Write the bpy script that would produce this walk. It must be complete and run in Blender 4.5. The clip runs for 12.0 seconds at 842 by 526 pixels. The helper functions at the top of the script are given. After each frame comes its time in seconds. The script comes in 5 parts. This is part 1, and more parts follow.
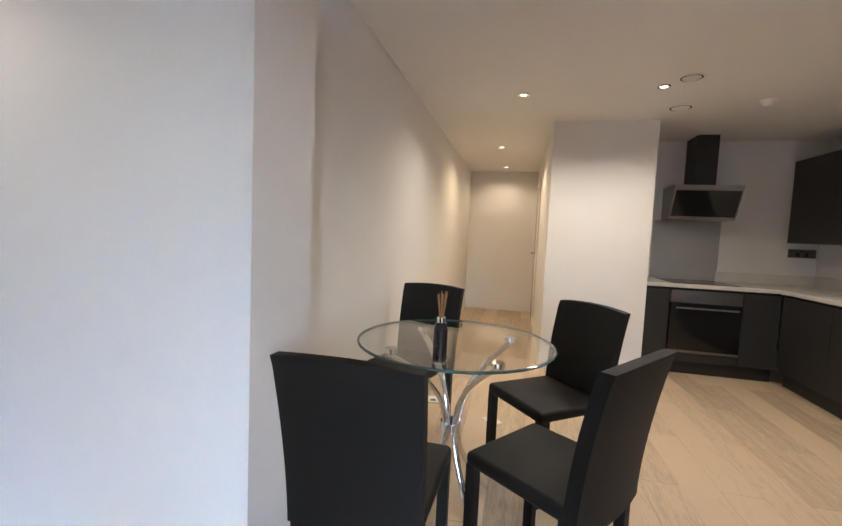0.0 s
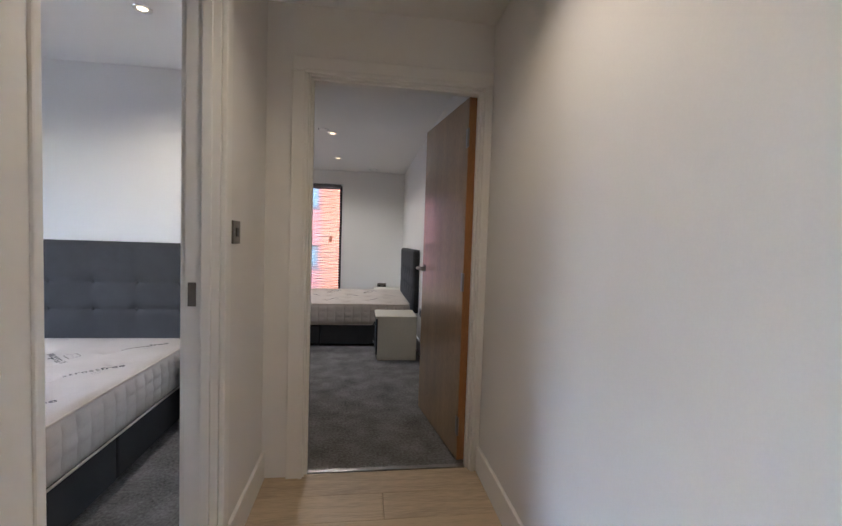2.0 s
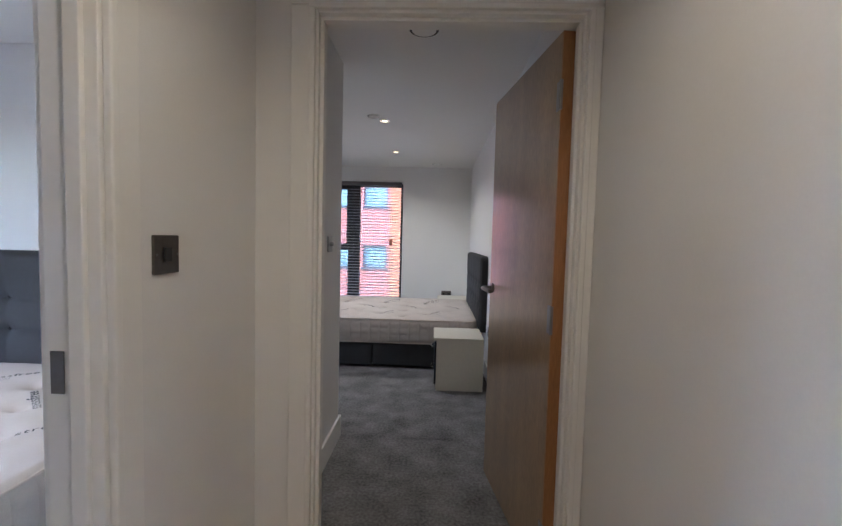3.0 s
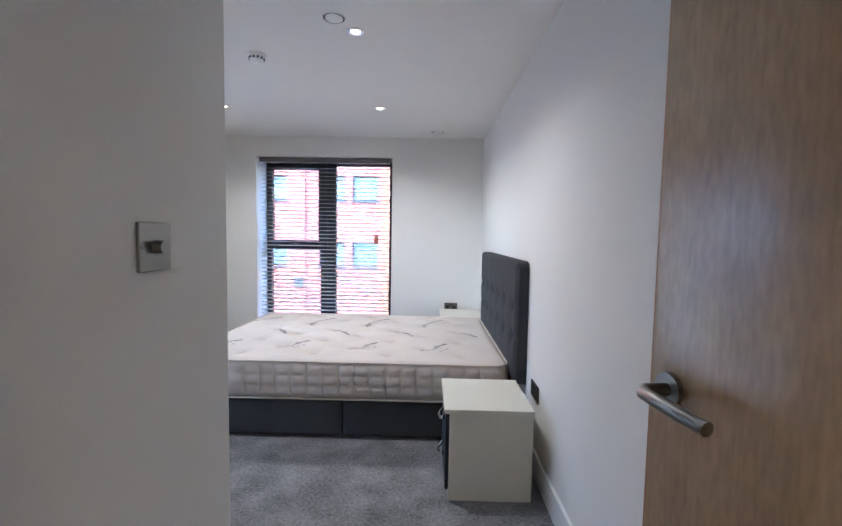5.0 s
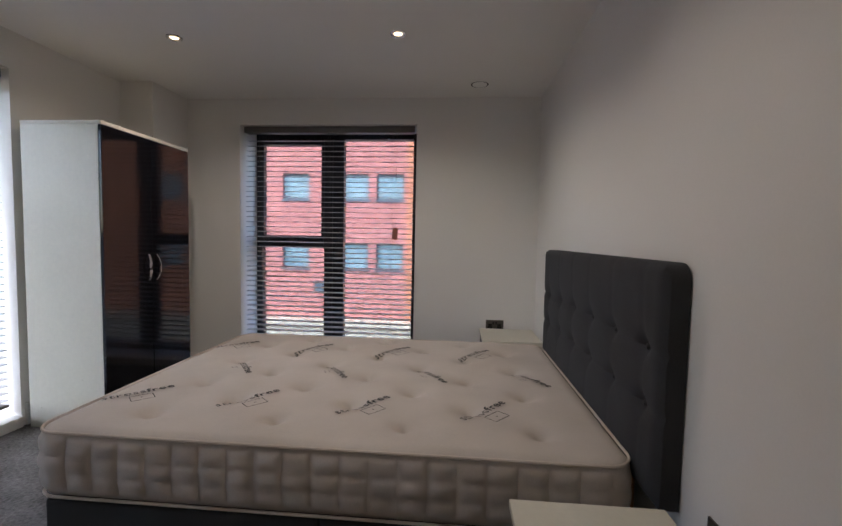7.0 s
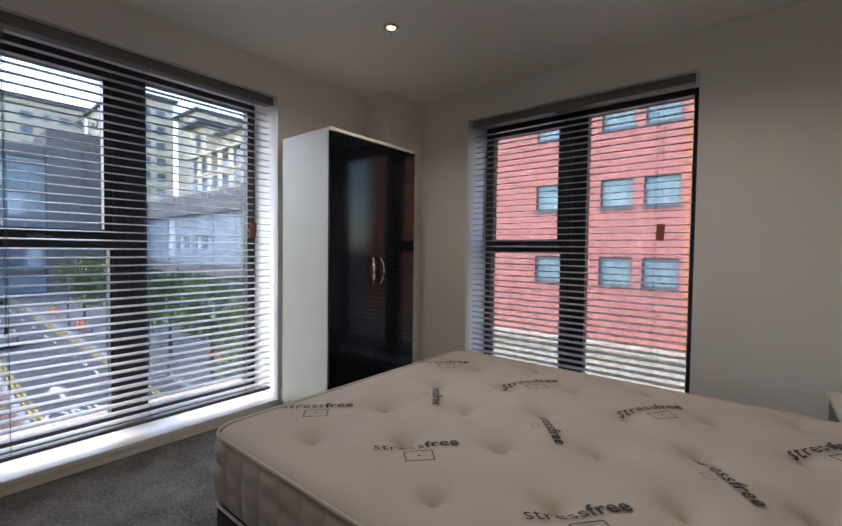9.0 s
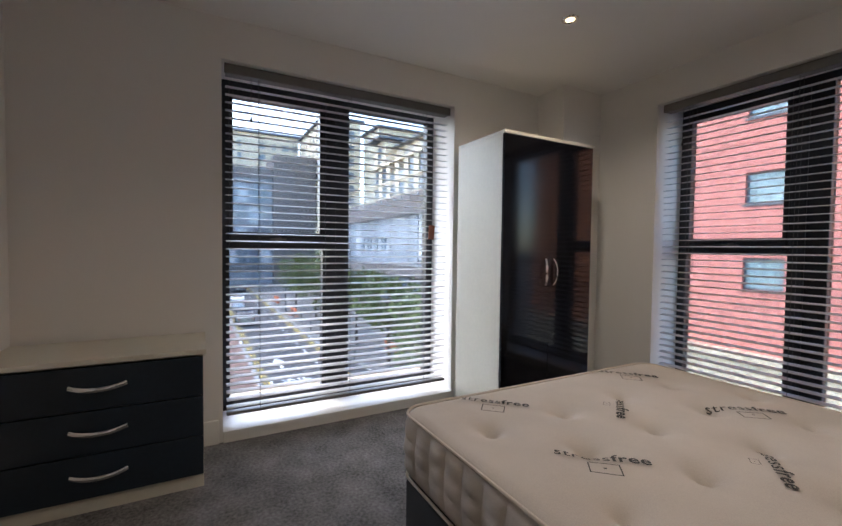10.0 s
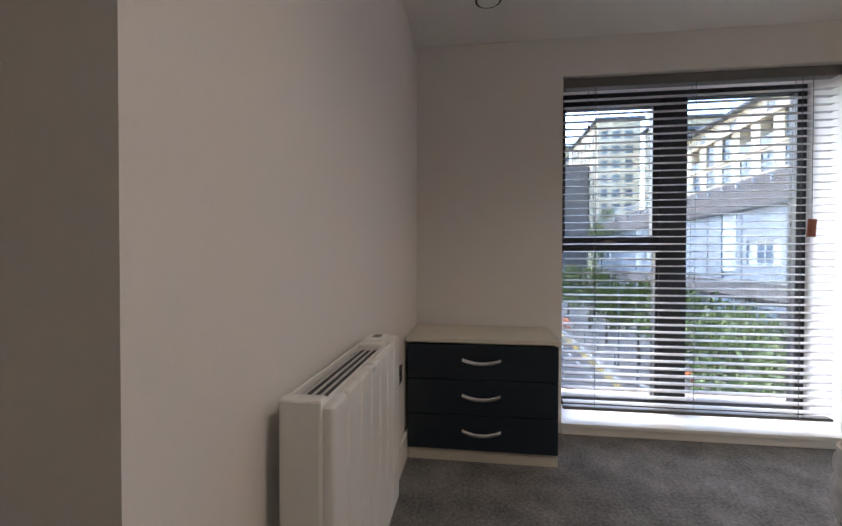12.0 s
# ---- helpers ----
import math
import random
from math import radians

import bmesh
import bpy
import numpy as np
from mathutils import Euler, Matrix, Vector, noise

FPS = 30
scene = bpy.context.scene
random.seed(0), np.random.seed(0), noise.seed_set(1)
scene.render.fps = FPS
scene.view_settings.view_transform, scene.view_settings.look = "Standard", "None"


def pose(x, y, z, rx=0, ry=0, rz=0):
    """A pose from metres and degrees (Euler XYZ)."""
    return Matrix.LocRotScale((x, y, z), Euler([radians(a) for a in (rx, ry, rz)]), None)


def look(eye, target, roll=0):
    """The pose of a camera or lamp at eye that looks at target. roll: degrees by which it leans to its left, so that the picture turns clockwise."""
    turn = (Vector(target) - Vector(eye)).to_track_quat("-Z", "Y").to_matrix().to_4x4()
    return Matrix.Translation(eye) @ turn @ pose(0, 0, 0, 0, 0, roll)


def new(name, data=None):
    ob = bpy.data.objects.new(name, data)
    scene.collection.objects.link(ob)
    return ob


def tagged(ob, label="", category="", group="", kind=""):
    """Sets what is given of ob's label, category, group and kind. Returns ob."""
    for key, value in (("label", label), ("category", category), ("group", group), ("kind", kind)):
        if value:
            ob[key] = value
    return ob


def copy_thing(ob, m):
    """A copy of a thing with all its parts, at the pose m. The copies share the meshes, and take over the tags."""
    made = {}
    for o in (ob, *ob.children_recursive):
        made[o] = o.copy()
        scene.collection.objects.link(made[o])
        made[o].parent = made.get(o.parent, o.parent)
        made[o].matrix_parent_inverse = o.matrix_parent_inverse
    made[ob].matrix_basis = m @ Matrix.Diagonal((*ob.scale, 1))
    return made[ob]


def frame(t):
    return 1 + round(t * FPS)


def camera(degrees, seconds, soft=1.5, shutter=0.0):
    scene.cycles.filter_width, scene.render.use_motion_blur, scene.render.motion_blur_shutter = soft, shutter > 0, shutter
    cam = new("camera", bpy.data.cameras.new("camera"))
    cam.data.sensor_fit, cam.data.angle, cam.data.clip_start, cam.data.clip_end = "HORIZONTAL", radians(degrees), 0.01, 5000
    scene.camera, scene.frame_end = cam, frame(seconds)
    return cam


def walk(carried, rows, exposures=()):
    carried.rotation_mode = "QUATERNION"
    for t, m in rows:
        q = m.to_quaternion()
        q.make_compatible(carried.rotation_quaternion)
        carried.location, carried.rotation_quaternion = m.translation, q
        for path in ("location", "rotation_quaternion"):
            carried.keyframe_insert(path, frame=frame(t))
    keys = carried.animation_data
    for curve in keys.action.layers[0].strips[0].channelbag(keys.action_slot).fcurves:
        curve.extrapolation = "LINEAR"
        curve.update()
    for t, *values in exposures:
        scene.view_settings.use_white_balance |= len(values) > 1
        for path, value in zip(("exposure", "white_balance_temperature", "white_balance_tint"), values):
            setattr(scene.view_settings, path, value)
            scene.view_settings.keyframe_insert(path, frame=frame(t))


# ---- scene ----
cam = camera(91.1, 12.0)
PATH = [
    (0, (-0.347, -3.052, 1.235), (1.596, -2.601, 1.094), 2.5),
    (0.5, (-0.197, -2.876, 1.195), (1.378, -1.648, 1.088), 1.4),
    (1, (-0.096, -2.692, 1.186), (1.038, -1.045, 1.126), 2.9),
    (1.5, (-0.019, -2.391, 1.207), (0.628, -0.501, 1.117), 2.4),
    (2, (0.04, -2.107, 1.208), (0.317, -0.129, 1.111), 1.9),
    (2.5, (0.132, -1.758, 1.244), (0.177, 0.239, 1.138), 1.7),
    (3, (0.164, -1.374, 1.273), (0.1, 0.621, 1.16), 1.5),
    (5, (0.087, 0.158, 1.264), (0.054, 2.154, 1.133), 1.0),
    (5.5, (0.091, 0.503, 1.265), (0.06, 2.499, 1.146), 1.1),
    (6, (0.025, 0.842, 1.216), (-0.009, 2.838, 1.093), 0.9),
    (6.5, (0.014, 1.107, 1.187), (-0.048, 3.103, 1.07), 0.9),
    (8.5, (-0.035, 1.908, 1.145), (-0.94, 3.688, 1.05), 1.1),
    (9, (-0.043, 2.013, 1.097), (-1.307, 3.561, 1.034), 0.7),
    (9.5, (-0.026, 2.001, 1.111), (-1.609, 3.222, 1.033), 0.4),
    (10, (-0.054, 1.951, 1.095), (-1.813, 2.901, 1.027), 0.7),
    (10.5, (-0.069, 1.903, 1.093), (-1.949, 2.581, 1.024), 0.8),
    (11, (-0.065, 1.844, 1.1), (-2.016, 2.277, 1.028), 0.8),
    (11.5, (-0.053, 1.715, 1.108), (-2.045, 1.87, 1.027), 1.0),
    (12, (-0.036, 1.57, 1.045), (-2.018, 1.3, 1.018), 0.1),
]
EXPOSURES = [(0, 5.05, 5200, 9), (0.5, 4.9, 5250, 9), (1.0, 4.8, 5400, 9), (2.5, 4.8, 5500, 9), (3, 4.9, 5200, 8), (5, 5.6, 4950, 7), (5.5, 5.25, 4950, 7), (6.0, 4.8, 5150, 9), (6.5, 4.35, 5650, 11), (8.5, 3.87, 6050, 11), (9.5, 4.03, 6100, 11), (10.5, 4.35, 6200, 11), (12, 4.45, 6150, 11)]
walk(cam, [(t, look(eye, goal, lean)) for t, eye, goal, lean in PATH], EXPOSURES)

# ---- daylight: a bright overcast sky, a weak wide sun from the south-west ----
world = bpy.data.worlds.new("sky")
scene.world = world
world.use_nodes = True
wn = world.node_tree
sky = wn.nodes.new("ShaderNodeTexSky")
sky.sky_type, sky.sun_disc = "NISHITA", False
sky.sun_elevation, sky.sun_rotation = radians(47), radians(241)
sky.air_density, sky.dust_density, sky.ozone_density = 1.0, 1.2, 1.0
wn.links.new(sky.outputs[0], wn.nodes["Background"].inputs[0])
wn.nodes["Background"].inputs[1].default_value = 0.15

sun_data = bpy.data.lights.new("sun", "SUN")
sun_data.energy, sun_data.angle, sun_data.color = 0.4, radians(70), (1.0, 0.95, 0.88)
sun_ob = new("sun", sun_data)
sun_ob.matrix_basis = look((-36, -20, 44), (0, 0, 0))


# ---- materials ----
def shader(name):
    m = bpy.data.materials.new(name)
    m.use_nodes = True
    t = m.node_tree
    return m, t, t.nodes["Principled BSDF"]


def surface(name, colour, rough=0.6, metal=0.0, vary=0.06, grain=40.0, blotch=2.5, bump=0.08, stretch=(1, 1, 1), coat=0.0, tint=None, ior=1.5, random_vary=0.0, depth=0.002):
    """A painted, woven or cast surface: blotches at a large scale, grain at a small one, and a fine relief."""
    m, t, b = shader(name)
    n, l = t.nodes, t.links
    co = n.new("ShaderNodeTexCoord")
    mp = n.new("ShaderNodeMapping")
    mp.inputs["Scale"].default_value = stretch
    l.new(co.outputs["Object"], mp.inputs[0])
    big, small = n.new("ShaderNodeTexNoise"), n.new("ShaderNodeTexNoise")
    big.inputs["Scale"].default_value, small.inputs["Scale"].default_value = blotch, grain
    big.inputs["Detail"].default_value, small.inputs["Detail"].default_value = 5, 4
    l.new(mp.outputs[0], big.inputs["Vector"])
    l.new(mp.outputs[0], small.inputs["Vector"])
    add = n.new("ShaderNodeMath")
    add.operation = "MULTIPLY_ADD"
    add.inputs[1].default_value = 0.5
    l.new(big.outputs[0], add.inputs[0])
    half = n.new("ShaderNodeMath")
    half.operation = "MULTIPLY"
    half.inputs[1].default_value = 0.5
    l.new(small.outputs[0], half.inputs[0])
    l.new(half.outputs[0], add.inputs[2])
    fac = add.outputs[0]
    if random_vary:
        info = n.new("ShaderNodeObjectInfo")
        mix = n.new("ShaderNodeMath")
        mix.operation = "MULTIPLY_ADD"
        mix.inputs[1].default_value = random_vary
        l.new(info.outputs["Random"], mix.inputs[0])
        l.new(fac, mix.inputs[2])
        fac = mix.outputs[0]
    ramp = n.new("ShaderNodeValToRGB")
    dark = tuple(c * (1 - vary * 2) for c in colour)
    light = tint if tint else tuple(min(1, c * (1 + vary * 2)) for c in colour)
    ramp.color_ramp.elements[0].position, ramp.color_ramp.elements[1].position = 0.3, 0.7
    ramp.color_ramp.elements[0].color, ramp.color_ramp.elements[1].color = (*dark, 1), (*light, 1)
    l.new(fac, ramp.inputs[0])
    l.new(ramp.outputs[0], b.inputs["Base Color"])
    rr = n.new("ShaderNodeMapRange")
    rr.inputs["To Min"].default_value, rr.inputs["To Max"].default_value = max(0.02, rough - 0.06), min(1, rough + 0.06)
    l.new(big.outputs[0], rr.inputs[0])
    l.new(rr.outputs[0], b.inputs["Roughness"])
    b.inputs["Metallic"].default_value, b.inputs["IOR"].default_value = metal, ior
    b.inputs["Coat Weight"].default_value, b.inputs["Coat Roughness"].default_value = coat, 0.13 if "oak" in name else 0.05
    if bump:
        bp = n.new("ShaderNodeBump")
        bp.inputs["Strength"].default_value, bp.inputs["Distance"].default_value = bump, depth
        l.new(small.outputs[0], bp.inputs["Height"])
        l.new(bp.outputs[0], b.inputs["Normal"])
    return m


def glowing(name, colour, strength):
    m, t, b = shader(name)
    b.inputs["Emission Color"].default_value, b.inputs["Emission Strength"].default_value = (*colour, 1), strength
    return m


def clear_glass(name, tint=(1, 1, 1), gloss=0.02):
    m, t, b = shader(name)
    n, l = t.nodes, t.links
    tr, gl, mx, fr = n.new("ShaderNodeBsdfTransparent"), n.new("ShaderNodeBsdfGlossy"), n.new("ShaderNodeMixShader"), n.new("ShaderNodeLayerWeight")
    tr.inputs[0].default_value = (*tint, 1)
    gl.inputs["Roughness"].default_value = gloss
    fr.inputs["Blend"].default_value = 0.5
    pw, sc = n.new("ShaderNodeMath"), n.new("ShaderNodeMath")
    pw.operation, sc.operation = "POWER", "MULTIPLY_ADD"
    pw.inputs[1].default_value, sc.inputs[1].default_value, sc.inputs[2].default_value = 5.0, 0.9, 0.035
    l.new(fr.outputs["Facing"], pw.inputs[0])
    l.new(pw.outputs[0], sc.inputs[0])
    l.new(sc.outputs[0], mx.inputs[0])
    l.new(tr.outputs[0], mx.inputs[1])
    l.new(gl.outputs[0], mx.inputs[2])
    l.new(mx.outputs[0], n["Material Output"].inputs[0])
    return m


WALL = surface("wall_paint", (0.76, 0.74, 0.71), 0.75, vary=0.012, grain=180, blotch=1.2, bump=0.05)
CEIL = surface("ceiling_paint", (0.78, 0.762, 0.735), 0.85, vary=0.012, grain=160, blotch=1.0, bump=0.04)
TRIM = surface("trim_gloss", (0.78, 0.76, 0.72), 0.35, vary=0.01, grain=60, bump=0.03)
CARPET = surface("carpet", (0.18, 0.175, 0.175), 0.97, vary=0.36, grain=70, blotch=6, bump=1.0, depth=0.01)
PLANK = surface("oak_laminate", (0.42, 0.325, 0.215), 0.42, vary=0.2, grain=14, blotch=3, bump=0.06, stretch=(1.0, 9, 9), random_vary=0.3)
OAK = surface("oak_veneer", (0.35, 0.23, 0.115), 0.34, vary=0.17, grain=22, blotch=2.2, bump=0.03, stretch=(5, 5, 1.1), coat=1.0)
OAKEDGE = surface("oak_lipping", (0.36, 0.17, 0.065), 0.4, vary=0.12, grain=24, bump=0.05, stretch=(9, 9, 1))
STEEL = surface("brushed_steel", (0.28, 0.27, 0.255), 0.3, 1.0, vary=0.05, grain=90, bump=0.03, stretch=(1, 1, 8))
CHROME = surface("chrome", (0.8, 0.8, 0.8), 0.08, 1.0, vary=0.02, grain=30, bump=0)
NICKEL = surface("black_nickel", (0.16, 0.145, 0.13), 0.32, 1.0, vary=0.06, grain=70, bump=0.02)
DARKPL = surface("black_plastic", (0.02, 0.02, 0.02), 0.45, vary=0.1, grain=90, bump=0.03)
ANTHRA = surface("anthracite_frame", (0.016, 0.018, 0.024), 0.38, vary=0.08, grain=120, bump=0.02)
SLAT = surface("grey_slat", (0.5, 0.5, 0.51), 0.4, vary=0.04, grain=30, bump=0.03, stretch=(1, 6, 1))
RAIL = surface("blind_rail", (0.15, 0.145, 0.14), 0.45, vary=0.05, grain=60, bump=0.03)
CORD = surface("blind_cord", (0.1, 0.1, 0.1), 0.8, vary=0.05)
LABEL_RED = surface("rust_tag", (0.26, 0.09, 0.05), 0.6, vary=0.1)
# The grey tint dims the outdoor view, standing in for lower brightness outside.
GLASS = clear_glass("dimming_window_glass", (0.52, 0.525, 0.53))
TABLEGLASS = clear_glass("table_glass", (0.985, 0.995, 0.99))
GLASSEDGE = surface("glass_edge", (0.06, 0.1, 0.09), 0.1, vary=0.05, bump=0)
TICK = surface("mattress_cover", (0.52, 0.465, 0.415), 0.9, vary=0.06, grain=330, blotch=5, bump=0.6)
PIPING = surface("mattress_piping", (0.56, 0.49, 0.42), 0.8, vary=0.05, grain=200)
PRINT = surface("mattress_print", (0.055, 0.053, 0.053), 0.9, vary=0.1, grain=200, bump=0)
CHARCOAL = surface("charcoal_fabric", (0.032, 0.033, 0.037), 0.95, vary=0.16, grain=420, blotch=6, bump=0.5)
GREYFAB = surface("grey_fabric", (0.05, 0.05, 0.053), 0.95, vary=0.14, grain=380, blotch=6, bump=0.5)
CREAM = surface("cream_laminate", (0.62, 0.59, 0.5), 0.42, vary=0.025, grain=50, blotch=3, bump=0.03)
BLACKGLOSS = surface("black_gloss", (0.005, 0.005, 0.007), 0.09, vary=0.05, grain=20, blotch=1.5, bump=0, ior=1.38)
NAVY = surface("dark_drawer_front", (0.011, 0.019, 0.031), 0.33, vary=0.1, grain=60, bump=0.02)
WHITEMETAL = surface("white_enamel", (0.76, 0.75, 0.72), 0.3, vary=0.015, grain=40, bump=0.02)
WHITEPL = surface("white_plastic", (0.8, 0.79, 0.76), 0.4, vary=0.02, grain=40, bump=0)
LEATHER = surface("black_faux_leather", (0.005, 0.005, 0.005), 0.6, vary=0.15, grain=160, blotch=4, bump=0.3, ior=1.36)
KITCHEN = surface("anthracite_door", (0.022, 0.022, 0.022), 0.5, vary=0.08, grain=50, bump=0.02)
WORKTOP = surface("pale_worktop", (0.6, 0.575, 0.53), 0.35, vary=0.06, grain=140, blotch=5, bump=0.02)
OVENGLASS = surface("oven_glass", (0.008, 0.008, 0.009), 0.08, vary=0.05, bump=0)
BOTTLE = surface("dark_bottle", (0.02, 0.014, 0.012), 0.15, vary=0.1, bump=0)
REED = surface("reed_stick", (0.42, 0.24, 0.1), 0.7, vary=0.1)
LAMP = glowing("downlight_glow", (1.0, 0.72, 0.38), 0.2)


# ---- building blocks ----
def block(bm, x0, x1, y0, y1, z0, z1, bevel=0.0, segs=2):
    m = Matrix.Translation(((x0 + x1) / 2, (y0 + y1) / 2, (z0 + z1) / 2)) @ Matrix.Diagonal((abs(x1 - x0), abs(y1 - y0), abs(z1 - z0), 1))
    r = bmesh.ops.create_cube(bm, size=1.0, matrix=m)
    if bevel:
        es = list({e for v in r["verts"] for e in v.link_edges})
        bmesh.ops.bevel(bm, geom=es, offset=bevel, segments=segs, affect="EDGES", profile=0.5)
    return bm


def boxes(*dims, bevel=0.0, segs=2):
    bm = bmesh.new()
    for d in dims:
        block(bm, *d, bevel=bevel, segs=segs)
    return bm


def cyl(bm, r0, r1, z0, z1, n=24, m=None):
    mm = (m or Matrix()) @ Matrix.Translation((0, 0, (z0 + z1) / 2))
    bmesh.ops.create_cone(bm, cap_ends=True, segments=n, radius1=r0, radius2=r1, depth=z1 - z0, matrix=mm)
    return bm


def tube(bm, pts, r, n=8, flat=1.0):
    """A round (or flattened) bar along a line of points."""
    pts = [Vector(p) for p in pts]
    rings = []
    for i, p in enumerate(pts):
        d = (pts[min(i + 1, len(pts) - 1)] - pts[max(i - 1, 0)]).normalized()
        side = d.cross(Vector((0, 0, 1)))
        if side.length < 1e-3:
            side = Vector((1, 0, 0))
        side.normalize()
        up = side.cross(d).normalized()
        rings.append([bm.verts.new(p + side * (r * math.cos(a)) + up * (r * flat * math.sin(a))) for a in (2 * math.pi * k / n for k in range(n))])
    for a, b in zip(rings, rings[1:]):
        for k in range(n):
            bm.faces.new((a[k], a[(k + 1) % n], b[(k + 1) % n], b[k]))
    bm.faces.new(list(reversed(rings[0])))
    bm.faces.new(rings[-1])
    return bm


def mesh_of(name, bm, material, smooth=False):
    bmesh.ops.recalc_face_normals(bm, faces=bm.faces)
    me = bpy.data.meshes.new(name)
    bm.to_mesh(me)
    bm.free()
    me.materials.append(material)
    if smooth:
        me.shade_smooth()
        me.set_sharp_from_angle(angle=radians(40))
    return me


def part(name, bm, material, parent, label="", at=(0, 0, 0), smooth=False):
    ob = new(name, mesh_of(name, bm, material, smooth))
    ob.parent = parent
    ob.location = at
    return tagged(ob, label) if label else ob


def thing(name, label, category, at=(0, 0, 0), turn=0, group=""):
    ob = new(name)
    ob.empty_display_size = 0.1
    ob.matrix_basis = pose(*at, 0, 0, turn)
    return tagged(ob, label, category, group)


def structure(name, bm, material, label, category, smooth=False):
    return tagged(new(name, mesh_of(name, bm, material, smooth)), label, category, kind="structure")


def rotated(bm, m):
    bmesh.ops.transform(bm, matrix=m, verts=bm.verts)
    return bm


def wall_pieces(bm, along, a0, a1, b0, b1, z0, z1, holes=()):
    """A wall along x or y from a0 to a1, b0 to b1 thick, with holes (start, end, bottom, top)."""
    def put(s, e, lo, hi):
        if e - s > 1e-4 and hi - lo > 1e-4:
            block(bm, *((s, e, b0, b1) if along == "x" else (b0, b1, s, e)), lo, hi)
    at = a0
    for s, e, lo, hi in sorted(holes):
        put(at, s, z0, z1)
        put(s, e, z0, lo)
        put(s, e, hi, z1)
        at = e
    put(at, a1, z0, z1)
    return bm


# ---- plan: x east, y north ----
CZ = 2.335                     # ceiling
XE, XW = 0.68, -2.576          # bedroom east and west walls
YN, YS = 4.78, 1.197            # bedroom north and south walls
XC = -0.44                    # west wall line of the lobby
XA = -0.424                   # west wall line of the bedroom entry
WIN_W = (2.068, 3.573, 0.065, 2.115)
WIN_N = (-1.842, -0.324, 0.065, 2.12)
DOOR = (-0.262, 0.655, 0, 2.03)
DOOR2 = (-1.46, -0.62, 0, 2.03)
LIV_W, LIV_S, LIV_N = -2.576, -6.0, -1.75
HALL_E = 6.8
HALL_N = -2.205

floor = structure("floor", boxes((-3.5, HALL_E + 0.2, LIV_S - 0.3, YN + 0.42, -0.3, -0.012)), PLANK, "concrete floor slab under the rooms", "floor")
structure("carpet_bedroom", boxes((XA, XE, 0.045, YS + 0.01, -0.02, 0.0), (XW, XE, YS, YN, -0.02, 0.0)), CARPET, "grey short-pile carpet in the bedroom", "carpet")
structure("carpet_second_bedroom", boxes((-3.4, XC - 0.1, LIV_N + 0.1, 0.98, -0.02, 0.0)), CARPET, "grey carpet in the second bedroom", "carpet")
structure("ceiling", boxes((-3.5, HALL_E + 0.2, LIV_S - 0.3, YN + 0.42, CZ, CZ + 0.25)), CEIL, "matt white painted plaster ceiling", "ceiling")

structure("wall_north", wall_pieces(bmesh.new(), "x", XW - 0.42, XE + 0.12, YN, YN + 0.42, 0, CZ, [WIN_N]), WALL, "off-white painted bedroom window wall", "wall")
structure("wall_west", wall_pieces(bmesh.new(), "y", YS, YN, XW - 0.42, XW, 0, CZ, [WIN_W]), WALL, "off-white painted wall with tall window", "wall")
structure("wall_east", boxes((XE, XE + 0.12, 0.0, YN, 0, CZ)), WALL, "off-white painted wall behind the headboard", "wall")
structure("wall_south", boxes((XW, XA, YS - 0.1, YS, 0, CZ)), WALL, "off-white painted bedroom wall with radiator", "wall")
structure("wall_corner_boxing", boxes((XW, -2.31, 4.37, YN, 0, CZ)), WALL, "off-white boxed-out corner beside the wardrobe", "wall")
structure("wall_entry", boxes((XA - 0.1, XA, 0.1, YS - 0.1, 0, CZ)), WALL, "off-white painted entry wall with light switch", "wall")
structure("wall_door", wall_pieces(bmesh.new(), "x", XC - 0.1, XE, 0.0, 0.1, 0, CZ, [DOOR]), WALL, "off-white wall with the bedroom doorway", "wall")
structure("wall_lobby_west", wall_pieces(bmesh.new(), "y", LIV_N, 0.0, XC - 0.1, XC, 0, CZ, [DOOR2]), WALL, "off-white lobby wall with open doorway", "wall")
structure("wall_lobby_east", boxes((XE, 1.027, -2.32, 0.0, 0, CZ)), WALL, "long off-white painted partition wall", "wall")
structure("wall_hall_north", boxes((1.027, HALL_E, HALL_N, HALL_N + 0.12, 0, CZ)), WALL, "off-white wall along dining area and hall", "wall")
structure("wall_hall_end", boxes((HALL_E, HALL_E + 0.12, -3.45, HALL_N + 0.12, 0, CZ)), WALL, "off-white wall at end of hall", "wall")
structure("wall_hall_south", wall_pieces(bmesh.new(), "x", 3.78, HALL_E, -3.44, -3.32, 0, CZ, [(5.75, 6.6, 0, 2.03)]), WALL, "off-white hall wall with an oak door", "wall")
structure("wall_hall_cupboard", boxes((3.78, 4.62, -4.22, -3.44, 0, CZ)), WALL, "off-white boxed-out wall beside the kitchen", "wall")
structure("wall_kitchen_back", boxes((4.62, 4.74, LIV_S, -3.44, 0, CZ)), WALL, "off-white wall behind the hob", "wall")
structure("wall_living_south", boxes((LIV_W - 0.3, 4.74, LIV_S - 0.12, LIV_S, 0, CZ)), WALL, "off-white wall behind kitchen units", "wall")
structure("wall_living_west", wall_pieces(bmesh.new(), "y", LIV_S, LIV_N, LIV_W - 0.3, LIV_W, 0, CZ, [(-4.0, -3.4, 0.125, 2.1)]), WALL, "off-white living room window wall", "wall")
